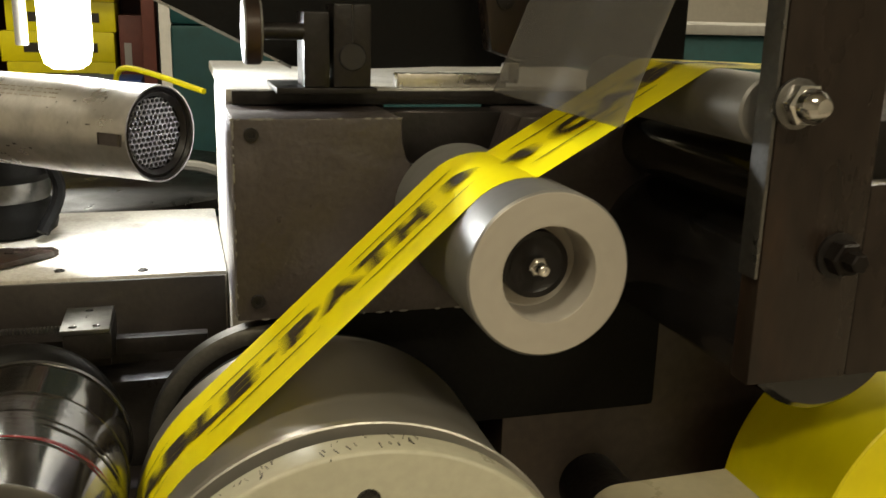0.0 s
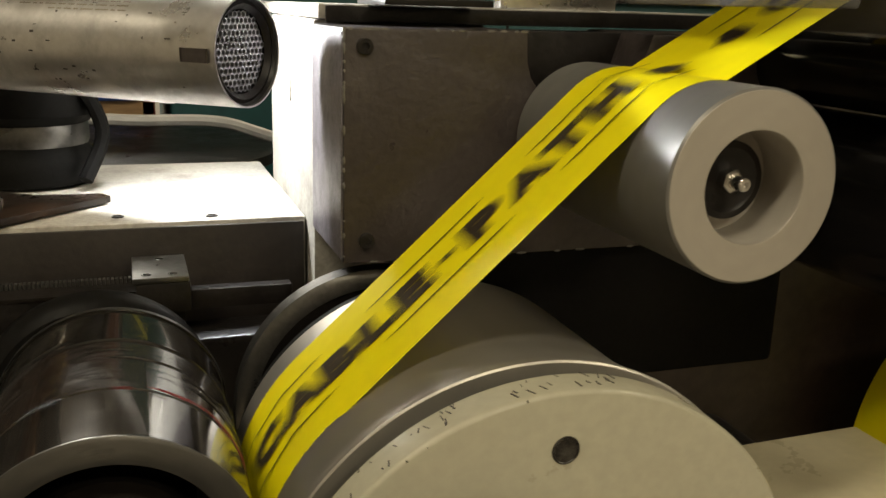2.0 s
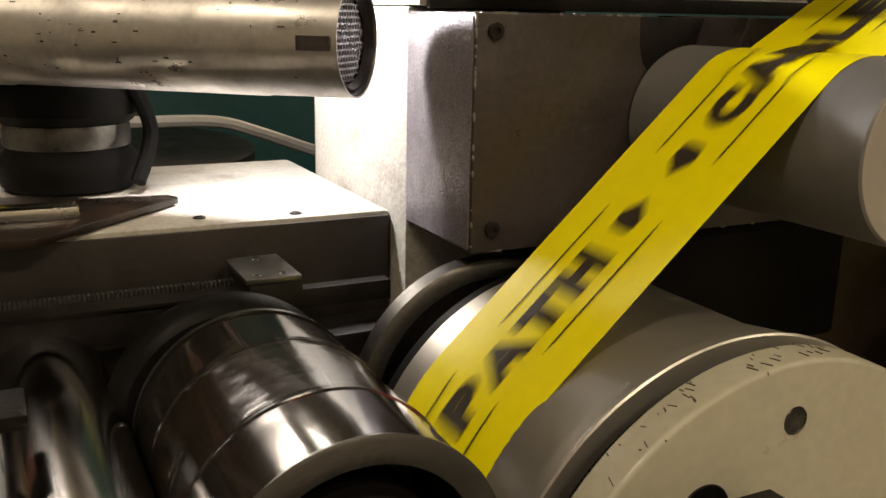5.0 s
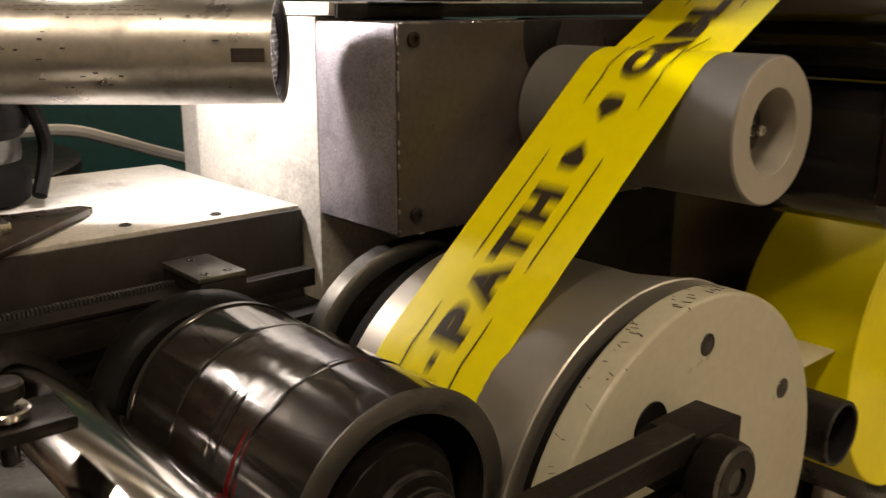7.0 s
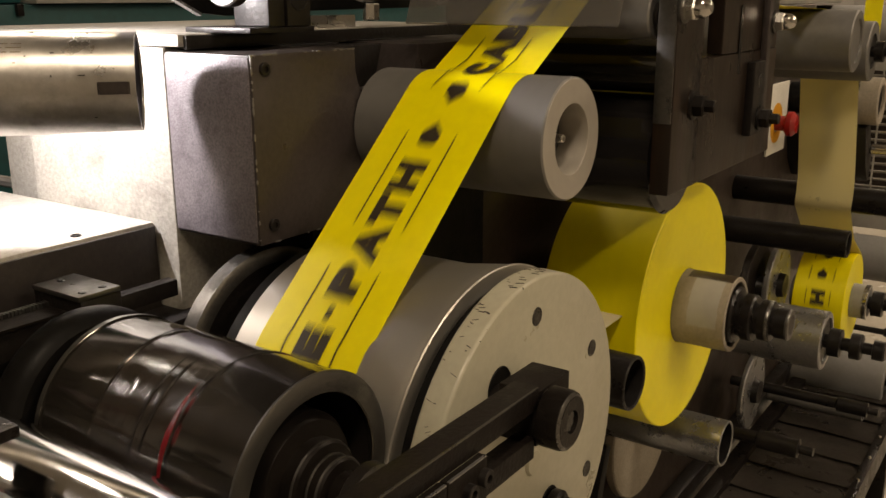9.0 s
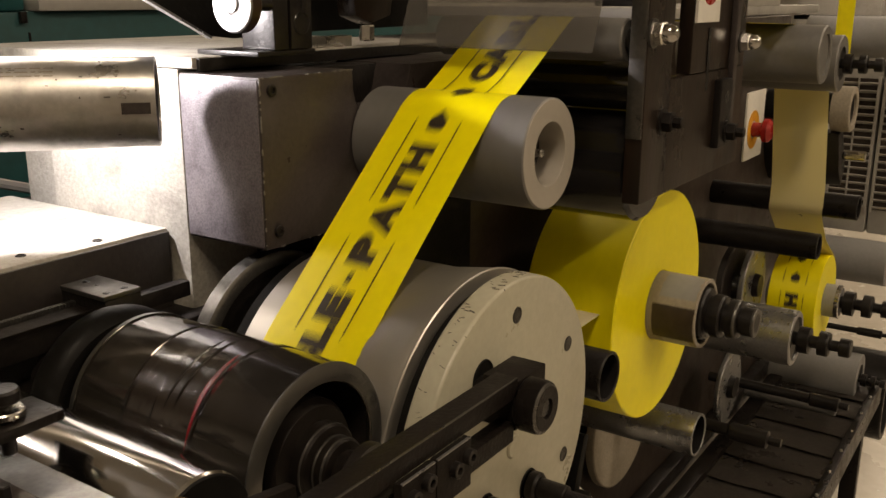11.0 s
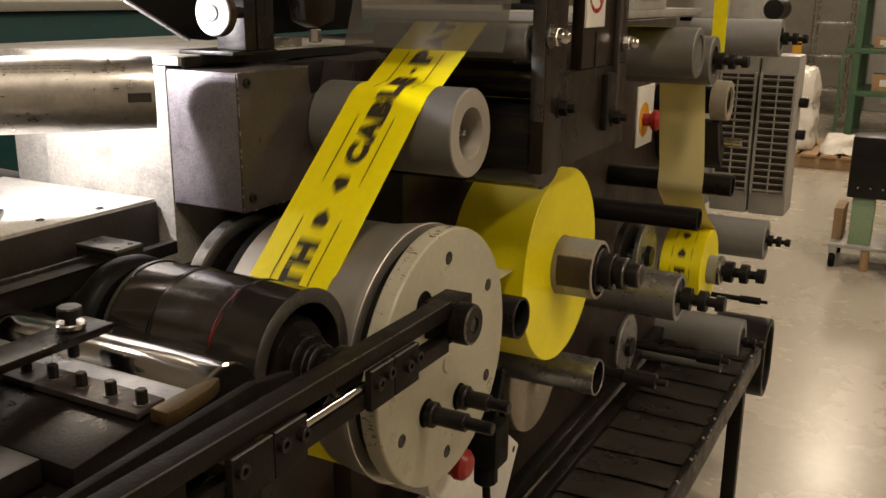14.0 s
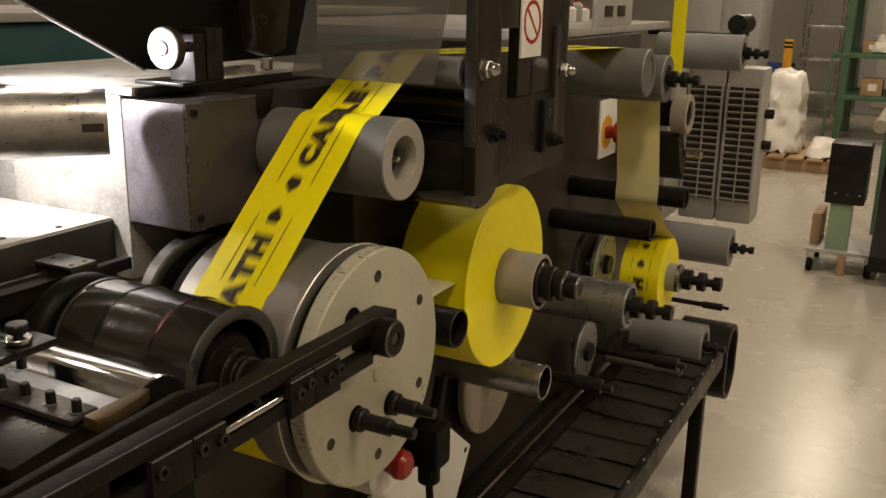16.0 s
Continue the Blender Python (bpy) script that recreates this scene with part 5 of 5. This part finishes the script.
part("lever", prism([(0.262, 0.83), (0.285, 0.895), (0.297, 0.89), (0.278, 0.828)], 0.066, 0.082, "y", 0.002), M_RUBBER, valve)
part("cable", wire([(0.2575, 0.075, 0.74), (0.255, 0.07, 0.68), (0.24, 0.06, 0.58), (0.235, 0.09, 0.45), (0.25, 0.2, 0.36)], 0.006), M_RUBBER, valve)
part("mount", block(0.25, 0.265, 0.1, 0.158, 0.75, 0.80, 0.001), M_RUBBER, valve)

# ---- tray of overlapping sheets ----
tray = thing("scrap_tray", (1.1, 0.06, 0.0), "long black tray of overlapping oiled sheets on a steel frame", "tray")
part("front_rail", block(0.10, 1.83, -0.052, -0.034, 0.375, 0.436, 0.002), M_OILED, tray)
part("rear_rail", block(0.10, 1.83, 0.168, 0.20, 0.40, 0.44, 0.002), M_OILED, tray)
rng = random.Random(3)
for k in range(15):
    x0 = 0.12 + 0.112 * k
    b = bmesh.new()
    rows = []
    for i in range(9):
        u = i / 8
        row = []
        for j in range(9):
            v = j / 8
            z = 0.420 + 0.006 * (1 - u) ** 2 + 0.004 * math.sin(3.1 * u) + 0.003 * noise.noise(Vector((u * 2 + k, v * 3, 5)))
            x = x0 + 0.118 * u + 0.006 * math.sin(v * 3 + k) * (1 - u)
            row.append(b.verts.new((x, -0.034 + 0.203 * v, z)))
        rows.append(row)
    for p, q in zip(rows, rows[1:]):
        for j in range(8):
            b.faces.new((p[j], p[j + 1], q[j + 1], q[j]))
    low = bmesh.ops.solidify(b, geom=b.faces[:], thickness=0.0015)
    part("sheet", b, M_TRAY, tray)
    part("rivet", lathe([(0, 0.4405), (0.003, 0.4395), (0.0042, 0.4365), (0.0042, 0.43)], (x0 + 0.02, -0.043, 0), "z", 12), M_STEEL, tray)
part("underlay", block(0.10, 1.83, -0.034, 0.168, 0.405, 0.415, 0.001), M_TRAY, tray)
for lx in (0.25, 1.62):
    part("leg", block(lx - 0.018, lx + 0.018, -0.05, -0.014, 0.0, 0.3745, 0.002), M_OILED, tray)
    part("brace", block(lx - 0.012, lx + 0.012, -0.014, 0.28, 0.33, 0.36, 0.002), M_OILED, tray)
pulley = thing("end_pulley", (1.94, 0.0, 0.39), "open black pulley at the end of the tray", "pulley")
rim = lathe([(0.064, 0.10), (0.064, -0.052), (0.067, -0.056), (0.080, -0.056), (0.083, -0.052), (0.083, 0.10), (0.064, 0.10)], (1.94, 0, 0.39), seg=64)
for v in rim.verts:
    v.co.z += -0.075 if v.co.z < 0.39 else 0.0
part("rim", rim, M_BLACK, pulley)
part("hub", lathe([(0.061, 0.02), (0, 0.02)], (1.94, 0, 0.39), seg=32), M_BLACK, pulley)
part("hanger", block(1.83, 1.90, -0.03, 0.23, 0.38, 0.40, 0.002), M_BLACK, pulley)

# ---- grille cabinet on the press end ----
cab = thing("louvred_dryer", (2.3, 0.13, 0.73), "light grey dryer housing with two louvred panels", "machine housing")
for n, (y0, y1) in enumerate(((-0.022, 0.090), (0.094, 0.212))):
    leaf = part("leaf", block(2.2, 2.33, y0, y1, 0.728, 1.225, 0.008), M_GREYCAB, cab)
    part("recess", block(2.196, 2.2005, y0 + 0.008, y1 - 0.008, 0.80, 1.165, 0), M_PANEL, leaf)
    for k in range(17):
        z = 0.803 + k * 0.0215
        b = bmesh.new()
        bmesh.ops.create_cube(b, size=1)
        b.transform(Matrix.Translation((2.191, (y0 + y1) / 2, z + 0.004)) @ Matrix.Rotation(radians(35), 4, "Y") @ Matrix.Diagonal((0.012, y1 - y0 - 0.016, 0.003, 1)))
        part("louvre", b, M_GREYCAB, leaf)
    for y in (y0 + 0.006, y1 - 0.006):
        part("stile", block(2.186, 2.2, y - 0.004, y + 0.004, 0.795, 1.172, 0.001), M_GREYCAB, leaf)
    part("mullion", block(2.184, 2.192, (y0 + y1) / 2 - 0.002, (y0 + y1) / 2 + 0.002, 0.80, 1.165, 0), M_GREYCAB, leaf)
part("mount", block(2.0, 2.33, 0.213, 0.35, 0.75, 1.22, 0.004), M_GREYCAB, cab)
for z in (0.98, 1.08):
    part("latch", rod((2.27, 0, z), 0.016, -0.05, -0.0225, 0.003, 20), M_BLACK, cab)
motor = thing("black_motor", (1.93, 0.05, 1.37), "black ribbed motor on top of the roller stand", "motor")
part("case", lathe([(0, 1.98)] + [(0.027 + 0.002 * (k % 2), 1.982 + 0.010 * k) for k in range(14)] + [(0, 2.12)], (0, 0.035, 1.362), "x", 32), M_BLACK, motor)
part("foot", block(2.0, 2.1, 0.02, 0.30, 1.325, 1.336, 0.002), M_BLACK, motor)
wr = thing("cardboard_ring", (1.579, 0.07, 1.144), "brown cardboard tape ring on a black hub", "ring")
part("ring", pipe((1.579, 0, 1.144), 0.050, 0.034, 0.05, 0.09, 0.002, 48), M_CARD, wr)
part("hub", rod((1.579, 0, 1.144), 0.034, 0.056, 0.236, 0.002, 32), M_RUBBER, wr)
lever = thing("clamp_lever", (1.62, 0.08, 1.06), "small bright clamp lever on a black arm", "lever")
part("arm", prism([(1.555, 1.09), (1.60, 1.095), (1.66, 1.01), (1.645, 0.96), (1.60, 1.0)], 0.07, 0.236, "y", 0.003), M_BLACK, lever)
part("handle", rod((1.63, 0, 1.035), 0.012, 0.02, 0.07, 0.003, 20), M_CHROME, lever)
ep = thing("control_plate", (1.45, 0.23, 1.03), "white control plate with an orange ring and a red stop button", "control panel")
part("plate", block(1.40, 1.535, 0.2295, 0.2345, 1.035, 1.183, 0.001), M_WHITE, ep)
part("button", lathe([(0, 0.185), (0.018, 0.187), (0.026, 0.195), (0.026, 0.205), (0.016, 0.212), (0.016, 0.2295)], (1.455, 0, 1.10), "y", 32), M_RED, ep)
part("ring", lathe([(0.02, 0.2285), (0.042, 0.2285), (0.042, 0.2297), (0.02, 0.2297), (0.02, 0.2285)], (1.455, 0, 1.10), "y", 32), M_ORANGE, ep)
sw = thing("switch_plate", (1.6, 0.255, 1.36), "grey switch plate standing on the press table", "control panel")
part("plate", block(1.42, 1.70, 0.26, 0.275, 1.362, 1.43, 0.002), M_GREYCAB, sw)
for k in range(2):
    part("label_bar", block(1.47 + 0.1 * k, 1.53 + 0.1 * k, 0.257, 0.2605, 1.385, 1.412, 0.0005), M_PANEL, sw)
for bx, h, m in ((1.73, 0.05, M_WHITE), (1.78, 0.065, M_GREYCAB), (1.84, 0.045, M_WHITE)):
    bt = thing("bottle", (bx, 0.45, 1.362), "small pale plastic bottle on the press table", "bottle", "bottles on the table")
    part("body", lathe([(0, 1.362), (0.016, 1.362), (0.017, 1.364), (0.017, 1.362 + h * 0.7), (0.007, 1.362 + h * 0.85), (0, 1.362 + h * 0.85)], (bx, 0.45, 0), "z", 20), m, bt)
    part("cap", rod((bx, 0.45, 0), 0.008, 1.3622 + h * 0.85, 1.362 + h, 0.001, 16, "z"), M_RED, bt)
post = thing("upright_post", (1.25, 0.45, 1.362), "black upright post on the press table", "post")
part("column", block(1.22, 1.27, 0.42, 0.47, 1.362, 2.0, 0.003), M_BLACK, post)
part("foot", block(1.19, 1.30, 0.39, 0.50, 1.3622, 1.376, 0.003), M_BLACK, post)

# ---- far part of the hall ----
cart = thing("trolley", (4.42, -0.12, 0), "black control box on a pale green post, on casters", "trolley")
part("control_box", block(4.40, 4.62, -0.225, -0.03, 0.385, 0.705, 0.006), M_BLACK, cart)
part("post", block(4.42, 4.52, -0.17, -0.06, 0.13, 0.3845, 0.004), M_PALEGREEN, cart)
part("base_plate", block(4.38, 4.75, -0.31, 0.03, 0.112, 0.13, 0.003), M_GREYCAB, cart)
part("step_block", block(4.5, 4.75, -0.02, 0.028, 0.1305, 0.30, 0.004), M_WOOD, cart)
for cx, cy in ((4.40, 0.005), (4.40, -0.285), (4.72, 0.005), (4.72, -0.285)):
    cs = part("caster", block(cx - 0.02, cx + 0.02, cy - 0.02, cy + 0.02, 0.07, 0.1115, 0.003), M_GREYCAB, cart)
    part("wheel", rod((cx, 0, 0.042), 0.042, cy - 0.015, cy + 0.015, 0.005, 28), M_RUBBER, cs)
for k in range(4):
    part("panel_screw", rod((0, -0.20 + 0.06 * k, 0.44), 0.005, 4.396, 4.401, 0.0005, 10, "x"), M_STEEL, cart)
peg = thing("wooden_peg", (4.39, -0.161, 0), "short round wooden peg standing on the floor", "peg")
part("peg", rod((4.39, -0.155, 0), 0.022, 0.0, 0.11, 0.002, 20, "z"), M_WOOD, peg)
conv = thing("sloping_conveyor", (4.5, -0.6, 0), "dark sloping conveyor beside the trolley", "conveyor")
part("belt", prism([(4.25, 0.08), (4.25, 0.16), (4.75, 0.86), (4.9, 0.86), (4.9, 0.75), (4.4, 0.06)], -0.9, -0.29, "y", 0.01), M_BLACK, conv)
part("beam", rod((0, -0.255, 0.82), 0.035, 4.3, 5.6, 0.003, 24, "x"), M_CARD, conv)
part("leg", block(5.45, 5.52, -0.30, -0.22, 0, 0.79, 0.003), M_GREEN, conv)
pal = thing("pallet", (7.9, 0.6, 0), "dark wooden pallet on the floor", "pallet")
for k in range(6):
    part("board", block(7.45, 8.45, 0.15 + 0.16 * k, 0.28 + 0.16 * k, 0.10, 0.122, 0.003), M_WOOD, pal)
for k in range(3):
    part("bearer", block(7.5 + 0.4 * k, 7.58 + 0.4 * k, 0.15, 1.08, 0.0, 0.0995, 0.003), M_WOOD, pal)


def draped(x0, x1, y0, y1, z0, z1, seed, taper=0.12, wob=0.035):
    """A crumpled, sagging bundle."""
    b = bmesh.new()
    bmesh.ops.create_icosphere(b, subdivisions=4, radius=1)
    for v in b.verts:
        d = v.co.normalized()
        m = max(abs(d.x), abs(d.y), abs(d.z))
        p = d / m * 0.92 + d * 0.08
        s = 1 - taper * (p.z + 1) / 2
        q = Vector(((x0 + x1) / 2 + p.x * s * (x1 - x0) / 2, (y0 + y1) / 2 + p.y * s * (y1 - y0) / 2, (z0 + z1) / 2 + p.z * (z1 - z0) / 2))
        q += d * wob * (noise.noise(q * 9 + Vector((seed, 0, 0))) + 0.5 * noise.noise(q * 22))
        q.z = max(q.z, z0)
        v.co = q
    return b


bag = thing("wrapped_bundle", (7.9, 0.7, 0.122), "tall bundle wrapped in crumpled white plastic film", "bundle")
part("film", draped(7.6, 8.1, 0.54, 0.86, 0.123, 0.82, 2, 0.22, 0.05), M_WRAP, bag, smooth=60)
sheetb = thing("white_film_heap", (7.7, 0.35, 0.122), "low heap of white plastic film on the pallet", "plastic film")
part("film", draped(7.48, 7.95, 0.16, 0.47, 0.123, 0.26, 5, 0.3, 0.03), M_WRAP, sheetb, smooth=60)
fur = draped(7.46, 8.0, 0.9, 1.1, 0.123, 0.22, 8, 0.3, 0.03)
part("film_fold", fur, M_WRAP, sheetb, smooth=60)

rackg = thing("green_bench_rack", (10.0, 0.0, 0), "green steel bench rack with boxes on its shelves", "shelving")
for px, py in ((9.5, 0.42), (9.5, -1.2), (10.4, 0.42), (10.4, -1.2)):
    part("upright", block(px - 0.035, px + 0.035, py - 0.035, py + 0.035, 0.0, 2.4, 0.004), M_GREEN, rackg)
for z in (0.44, 0.86, 1.6):
    part("shelf", block(9.46, 10.44, -1.23, 0.54 if z > 0.8 else 0.40, z, z + 0.05, 0.004), M_GREEN, rackg)
part("thin_post", block(9.44, 9.47, 0.53, 0.56, 0.0, 0.86, 0.002), M_GREEN, rackg)
rng = random.Random(11)
for bx, by, z, w, h in ((9.6, 0.15, 0.491, 0.2, 0.17), (9.6, -0.15, 0.491, 0.26, 0.2), (9.65, -0.5, 0.491, 0.3, 0.18), (9.62, 0.2, 0.911, 0.16, 0.12), (9.6, -0.35, 0.911, 0.3, 0.16)):
    c = thing("carton", (bx, by, z), "brown cardboard carton on the rack", "carton", "cartons on the rack")
    part("box", block(bx - w / 2, bx + w / 2, by - w / 2, by + w / 2, z, z + h, 0.004), M_BOXCARD, c)
    part("label_bar", block(bx - w / 2 - 0.002, bx - w / 2 + 0.001, by - w / 4, by + w / 6, z + h * 0.3, z + h * 0.7, 0), M_WHITE, c)
c = thing("plastic_bag", (9.6, -0.1, 0.911), "white plastic bag on the rack", "bag")
part("film", draped(9.5, 9.85, -0.25, 0.2, 0.912, 1.1, 4, 0.3, 0.07), M_WRAP, c, smooth=60)

wirer = thing("wire_shelving", (11.5, 0.9, 0), "chrome wire shelving with several tiers", "shelving")
for px, py in ((11.4, 0.68), (11.4, 1.10), (11.8, 0.68), (11.8, 1.10)):
    part("pole", rod((px, py, 0), 0.014, 0.0, 2.1, 0.002, 12, "z"), M_STEEL, wirer)
for z in (0.30, 0.70, 1.09, 1.5):
    part("wire_shelf", block(11.38, 11.82, 0.66, 1.12, z, z + 0.03, 0.003), M_STEEL, wirer)
yp = thing("yellow_post", (11.2, 1.22, 0), "yellow safety post with black stripes", "post")
part("post", block(11.17, 11.23, 1.18, 1.28, 0.0, 0.95, 0.004), M_ORANGE, yp)
for k in range(2):
    part("stripe", block(11.166, 11.1695, 1.18, 1.28, 0.85 + 0.05 * k, 0.87 + 0.05 * k, 0), M_RUBBER, yp)
gc = thing("grey_cabinet", (10.2, 1.5, 0), "tall light grey metal cabinet", "cabinet")
part("body", block(9.9, 10.6, 1.36, 2.2, 0.0, 1.9, 0.008), M_GREYCAB, gc)
part("door", block(9.885, 9.9, 1.38, 1.77, 0.08, 1.85, 0.004), M_GREYCAB, gc)
part("door", block(9.885, 9.9, 1.79, 2.18, 0.08, 1.85, 0.004), M_GREYCAB, gc)
gc = thing("blue_bin", (11.8, 1.35, 0), "dark blue plastic bin beside the shelving", "bin")
part("body", block(11.55, 12.0, 1.24, 1.6, 0.0, 0.62, 0.02), M_BLUE, gc)
gb = thing("beige_machine", (11.9, -1.3, 0), "large pale machine housing at the back of the hall", "machine housing")
part("body", block(12.2, 13.4, -2.4, 0.5, 0.0, 1.9, 0.02), M_GREYCAB, gb)
part("door", block(12.18, 12.199, -0.3, 0.3, 0.1, 1.7, 0.005), M_WALL, gb)

# ---- what stands behind the casting ----
tealc = thing("teal_cabinet", (1.3, 1.9, 0), "dark teal painted machine cabinet behind the press", "cabinet")
part("body", block(-0.10, 2.8, 1.6, 2.3, 0.0, 1.345, 0.01), M_TEAL, tealc)
part("top", block(0.64, 2.82, 1.58, 2.32, 1.3455, 1.37, 0.004), M_GREYCAB, tealc)
part("upper_housing", block(-0.10, 0.62, 1.6, 2.3, 1.3455, 2.1, 0.01), M_TEAL, tealc)
part("door_seam", block(0.62, 0.625, 1.598, 1.601, 0.1, 1.3, 0), M_BLACK, tealc)
part("latch", block(0.60, 0.615, 1.588, 1.6, 1.32, 1.345, 0.002), M_BLACK, tealc)
shelfb = thing("brown_shelf", (-0.4, 1.75, 0), "brown shelf unit with bins and cartons", "shelving")
part("board", block(-1.3, -0.13, 1.58, 2.1, 1.10, 1.13, 0.003), M_WOOD, shelfb)
part("board", block(-1.3, -0.13, 1.58, 2.1, 1.52, 1.55, 0.003), M_WOOD, shelfb)
part("back", block(-1.3, -0.13, 2.1, 2.12, 0.0, 1.9, 0.002), M_MAROON, shelfb)
for sx in (-1.3, -0.155):
    part("side", block(sx, sx + 0.025, 1.58, 2.1, 0.0, 1.9, 0.002), M_MAROON, shelfb)
bb = thing("blue_bin", (-0.22, 1.66, 1.13), "blue plastic parts bin", "bin")
part("body", block(-0.38, -0.16, 1.57, 1.72, 1.1305, 1.235, 0.006), M_BLUE, bb)
for n, (bx, bz, w) in enumerate(((-0.335, 1.1305, 0.23), (-0.33, 1.1945, 0.22), (-0.335, 1.2585, 0.23), (-0.325, 1.3225, 0.22), (-0.33, 1.3865, 0.23), (-0.60, 1.1305, 0.24), (-0.605, 1.1945, 0.23), (-0.60, 1.2585, 0.24), (-0.595, 1.3225, 0.23), (-0.60, 1.3865, 0.24))):
    yb = thing("yellow_carton", (bx, 1.83, bz), "yellow carton with a black printed band", "carton", "stack of yellow cartons")
    part("box", block(bx - w / 2, bx + w / 2, 1.75, 1.95, bz, bz + 0.0635, 0.002), M_YELLOW, yb)
    part("label_bar", block(bx - w * 0.3, bx + w * 0.35, 1.7485, 1.7505, bz + 0.02, bz + 0.04, 0), M_INK, yb)
mb = thing("maroon_box", (-0.19, 1.85, 1.13), "maroon box with pale slots behind the bins", "box")
part("box", block(-0.21, -0.135, 1.76, 1.98, 1.1305, 1.36, 0.003), M_MAROON, mb)
part("pale_strip", block(-0.20, -0.185, 1.758, 1.7605, 1.24, 1.30, 0), M_GREYCAB, mb)
hose = thing("pale_hose", (-0.2, 1.0, 1.2), "pale hose hanging behind the casting", "hose")
part("hose", wire([(-0.6, 0.8, 1.12), (-0.3, 0.8, 1.185), (-0.16, 0.8, 1.188), (-0.08, 0.8, 1.186), (-0.03, 0.8, 1.172), (0.03, 0.8, 1.15), (0.12, 0.8, 1.12)], 0.007), M_GREYCAB, hose)
cord = thing("yellow_rope", (-0.25, 0.85, 1.2), "thin yellow rope behind the casting", "rope")
part("cord", wire([(-0.36, 0.85, 1.29), (-0.28, 0.85, 1.262), (-0.19, 0.85, 1.232), (-0.17, 0.85, 1.28), (-0.15, 0.8, 1.31), (-0.06, 0.7, 1.29)], 0.0035), M_YELLOW, cord)
rail = thing("rear_rail", (-0.6, 1.57, 0), "beige painted rail in front of the shelves", "rail")
part("rail", block(-1.15, -0.03, 1.56, 1.579, 1.03, 1.085, 0.002), M_CAST, rail)
part("rail_leg", block(-0.08, -0.03, 1.561, 1.5785, 0.0, 1.03, 0.002), M_CAST, rail)
drumt = thing("round_table", (-0.15, 1.1, 0.9), "dark round turntable behind the casting", "turntable")
part("top", lathe([(0, 1.085), (0.30, 1.085), (0.31, 1.09), (0.31, 1.105), (0.30, 1.11), (0, 1.11)], (-0.25, 1.2, 0), "z", 64), M_BLACK, drumt)
part("stem", rod((-0.25, 1.2, 0), 0.05, 0.0, 1.0845, 0.004, 24, "z"), M_BLACK, drumt)


def spin(ob, rate):
    """Turns a roller about its axle, in radians a second; plus: its top runs to +x."""
    at = ob.location.copy()
    rows = [(k / 10, Matrix.Translation(at) @ Matrix.Rotation(rate * k / 10, 4, "Y")) for k in range(161)]
    walk(ob, rows)


def motions():
    spin(drum, SPEED / RD)
    spin(ink, -SPEED / RI)
    spin(nip, SPEED / RN)
    spin(unwind, -SPEED / 0.149)
    spin(rewind, SPEED / RREW)
    base = Matrix.Translation(tape.location).inverted()
    for ob, s, side in MOVING_PRINT:
        # keyed closely where the print runs over the drum and the nip roller
        steps = [k for k in range(481) if k % 3 == 0 or (s + SPEED * k / FPS) % LOOP < LEAVE + 0.42]
        walk(ob, [(k / FPS, base @ print_pose(s + SPEED * k / FPS, side)) for k in steps])


motions()
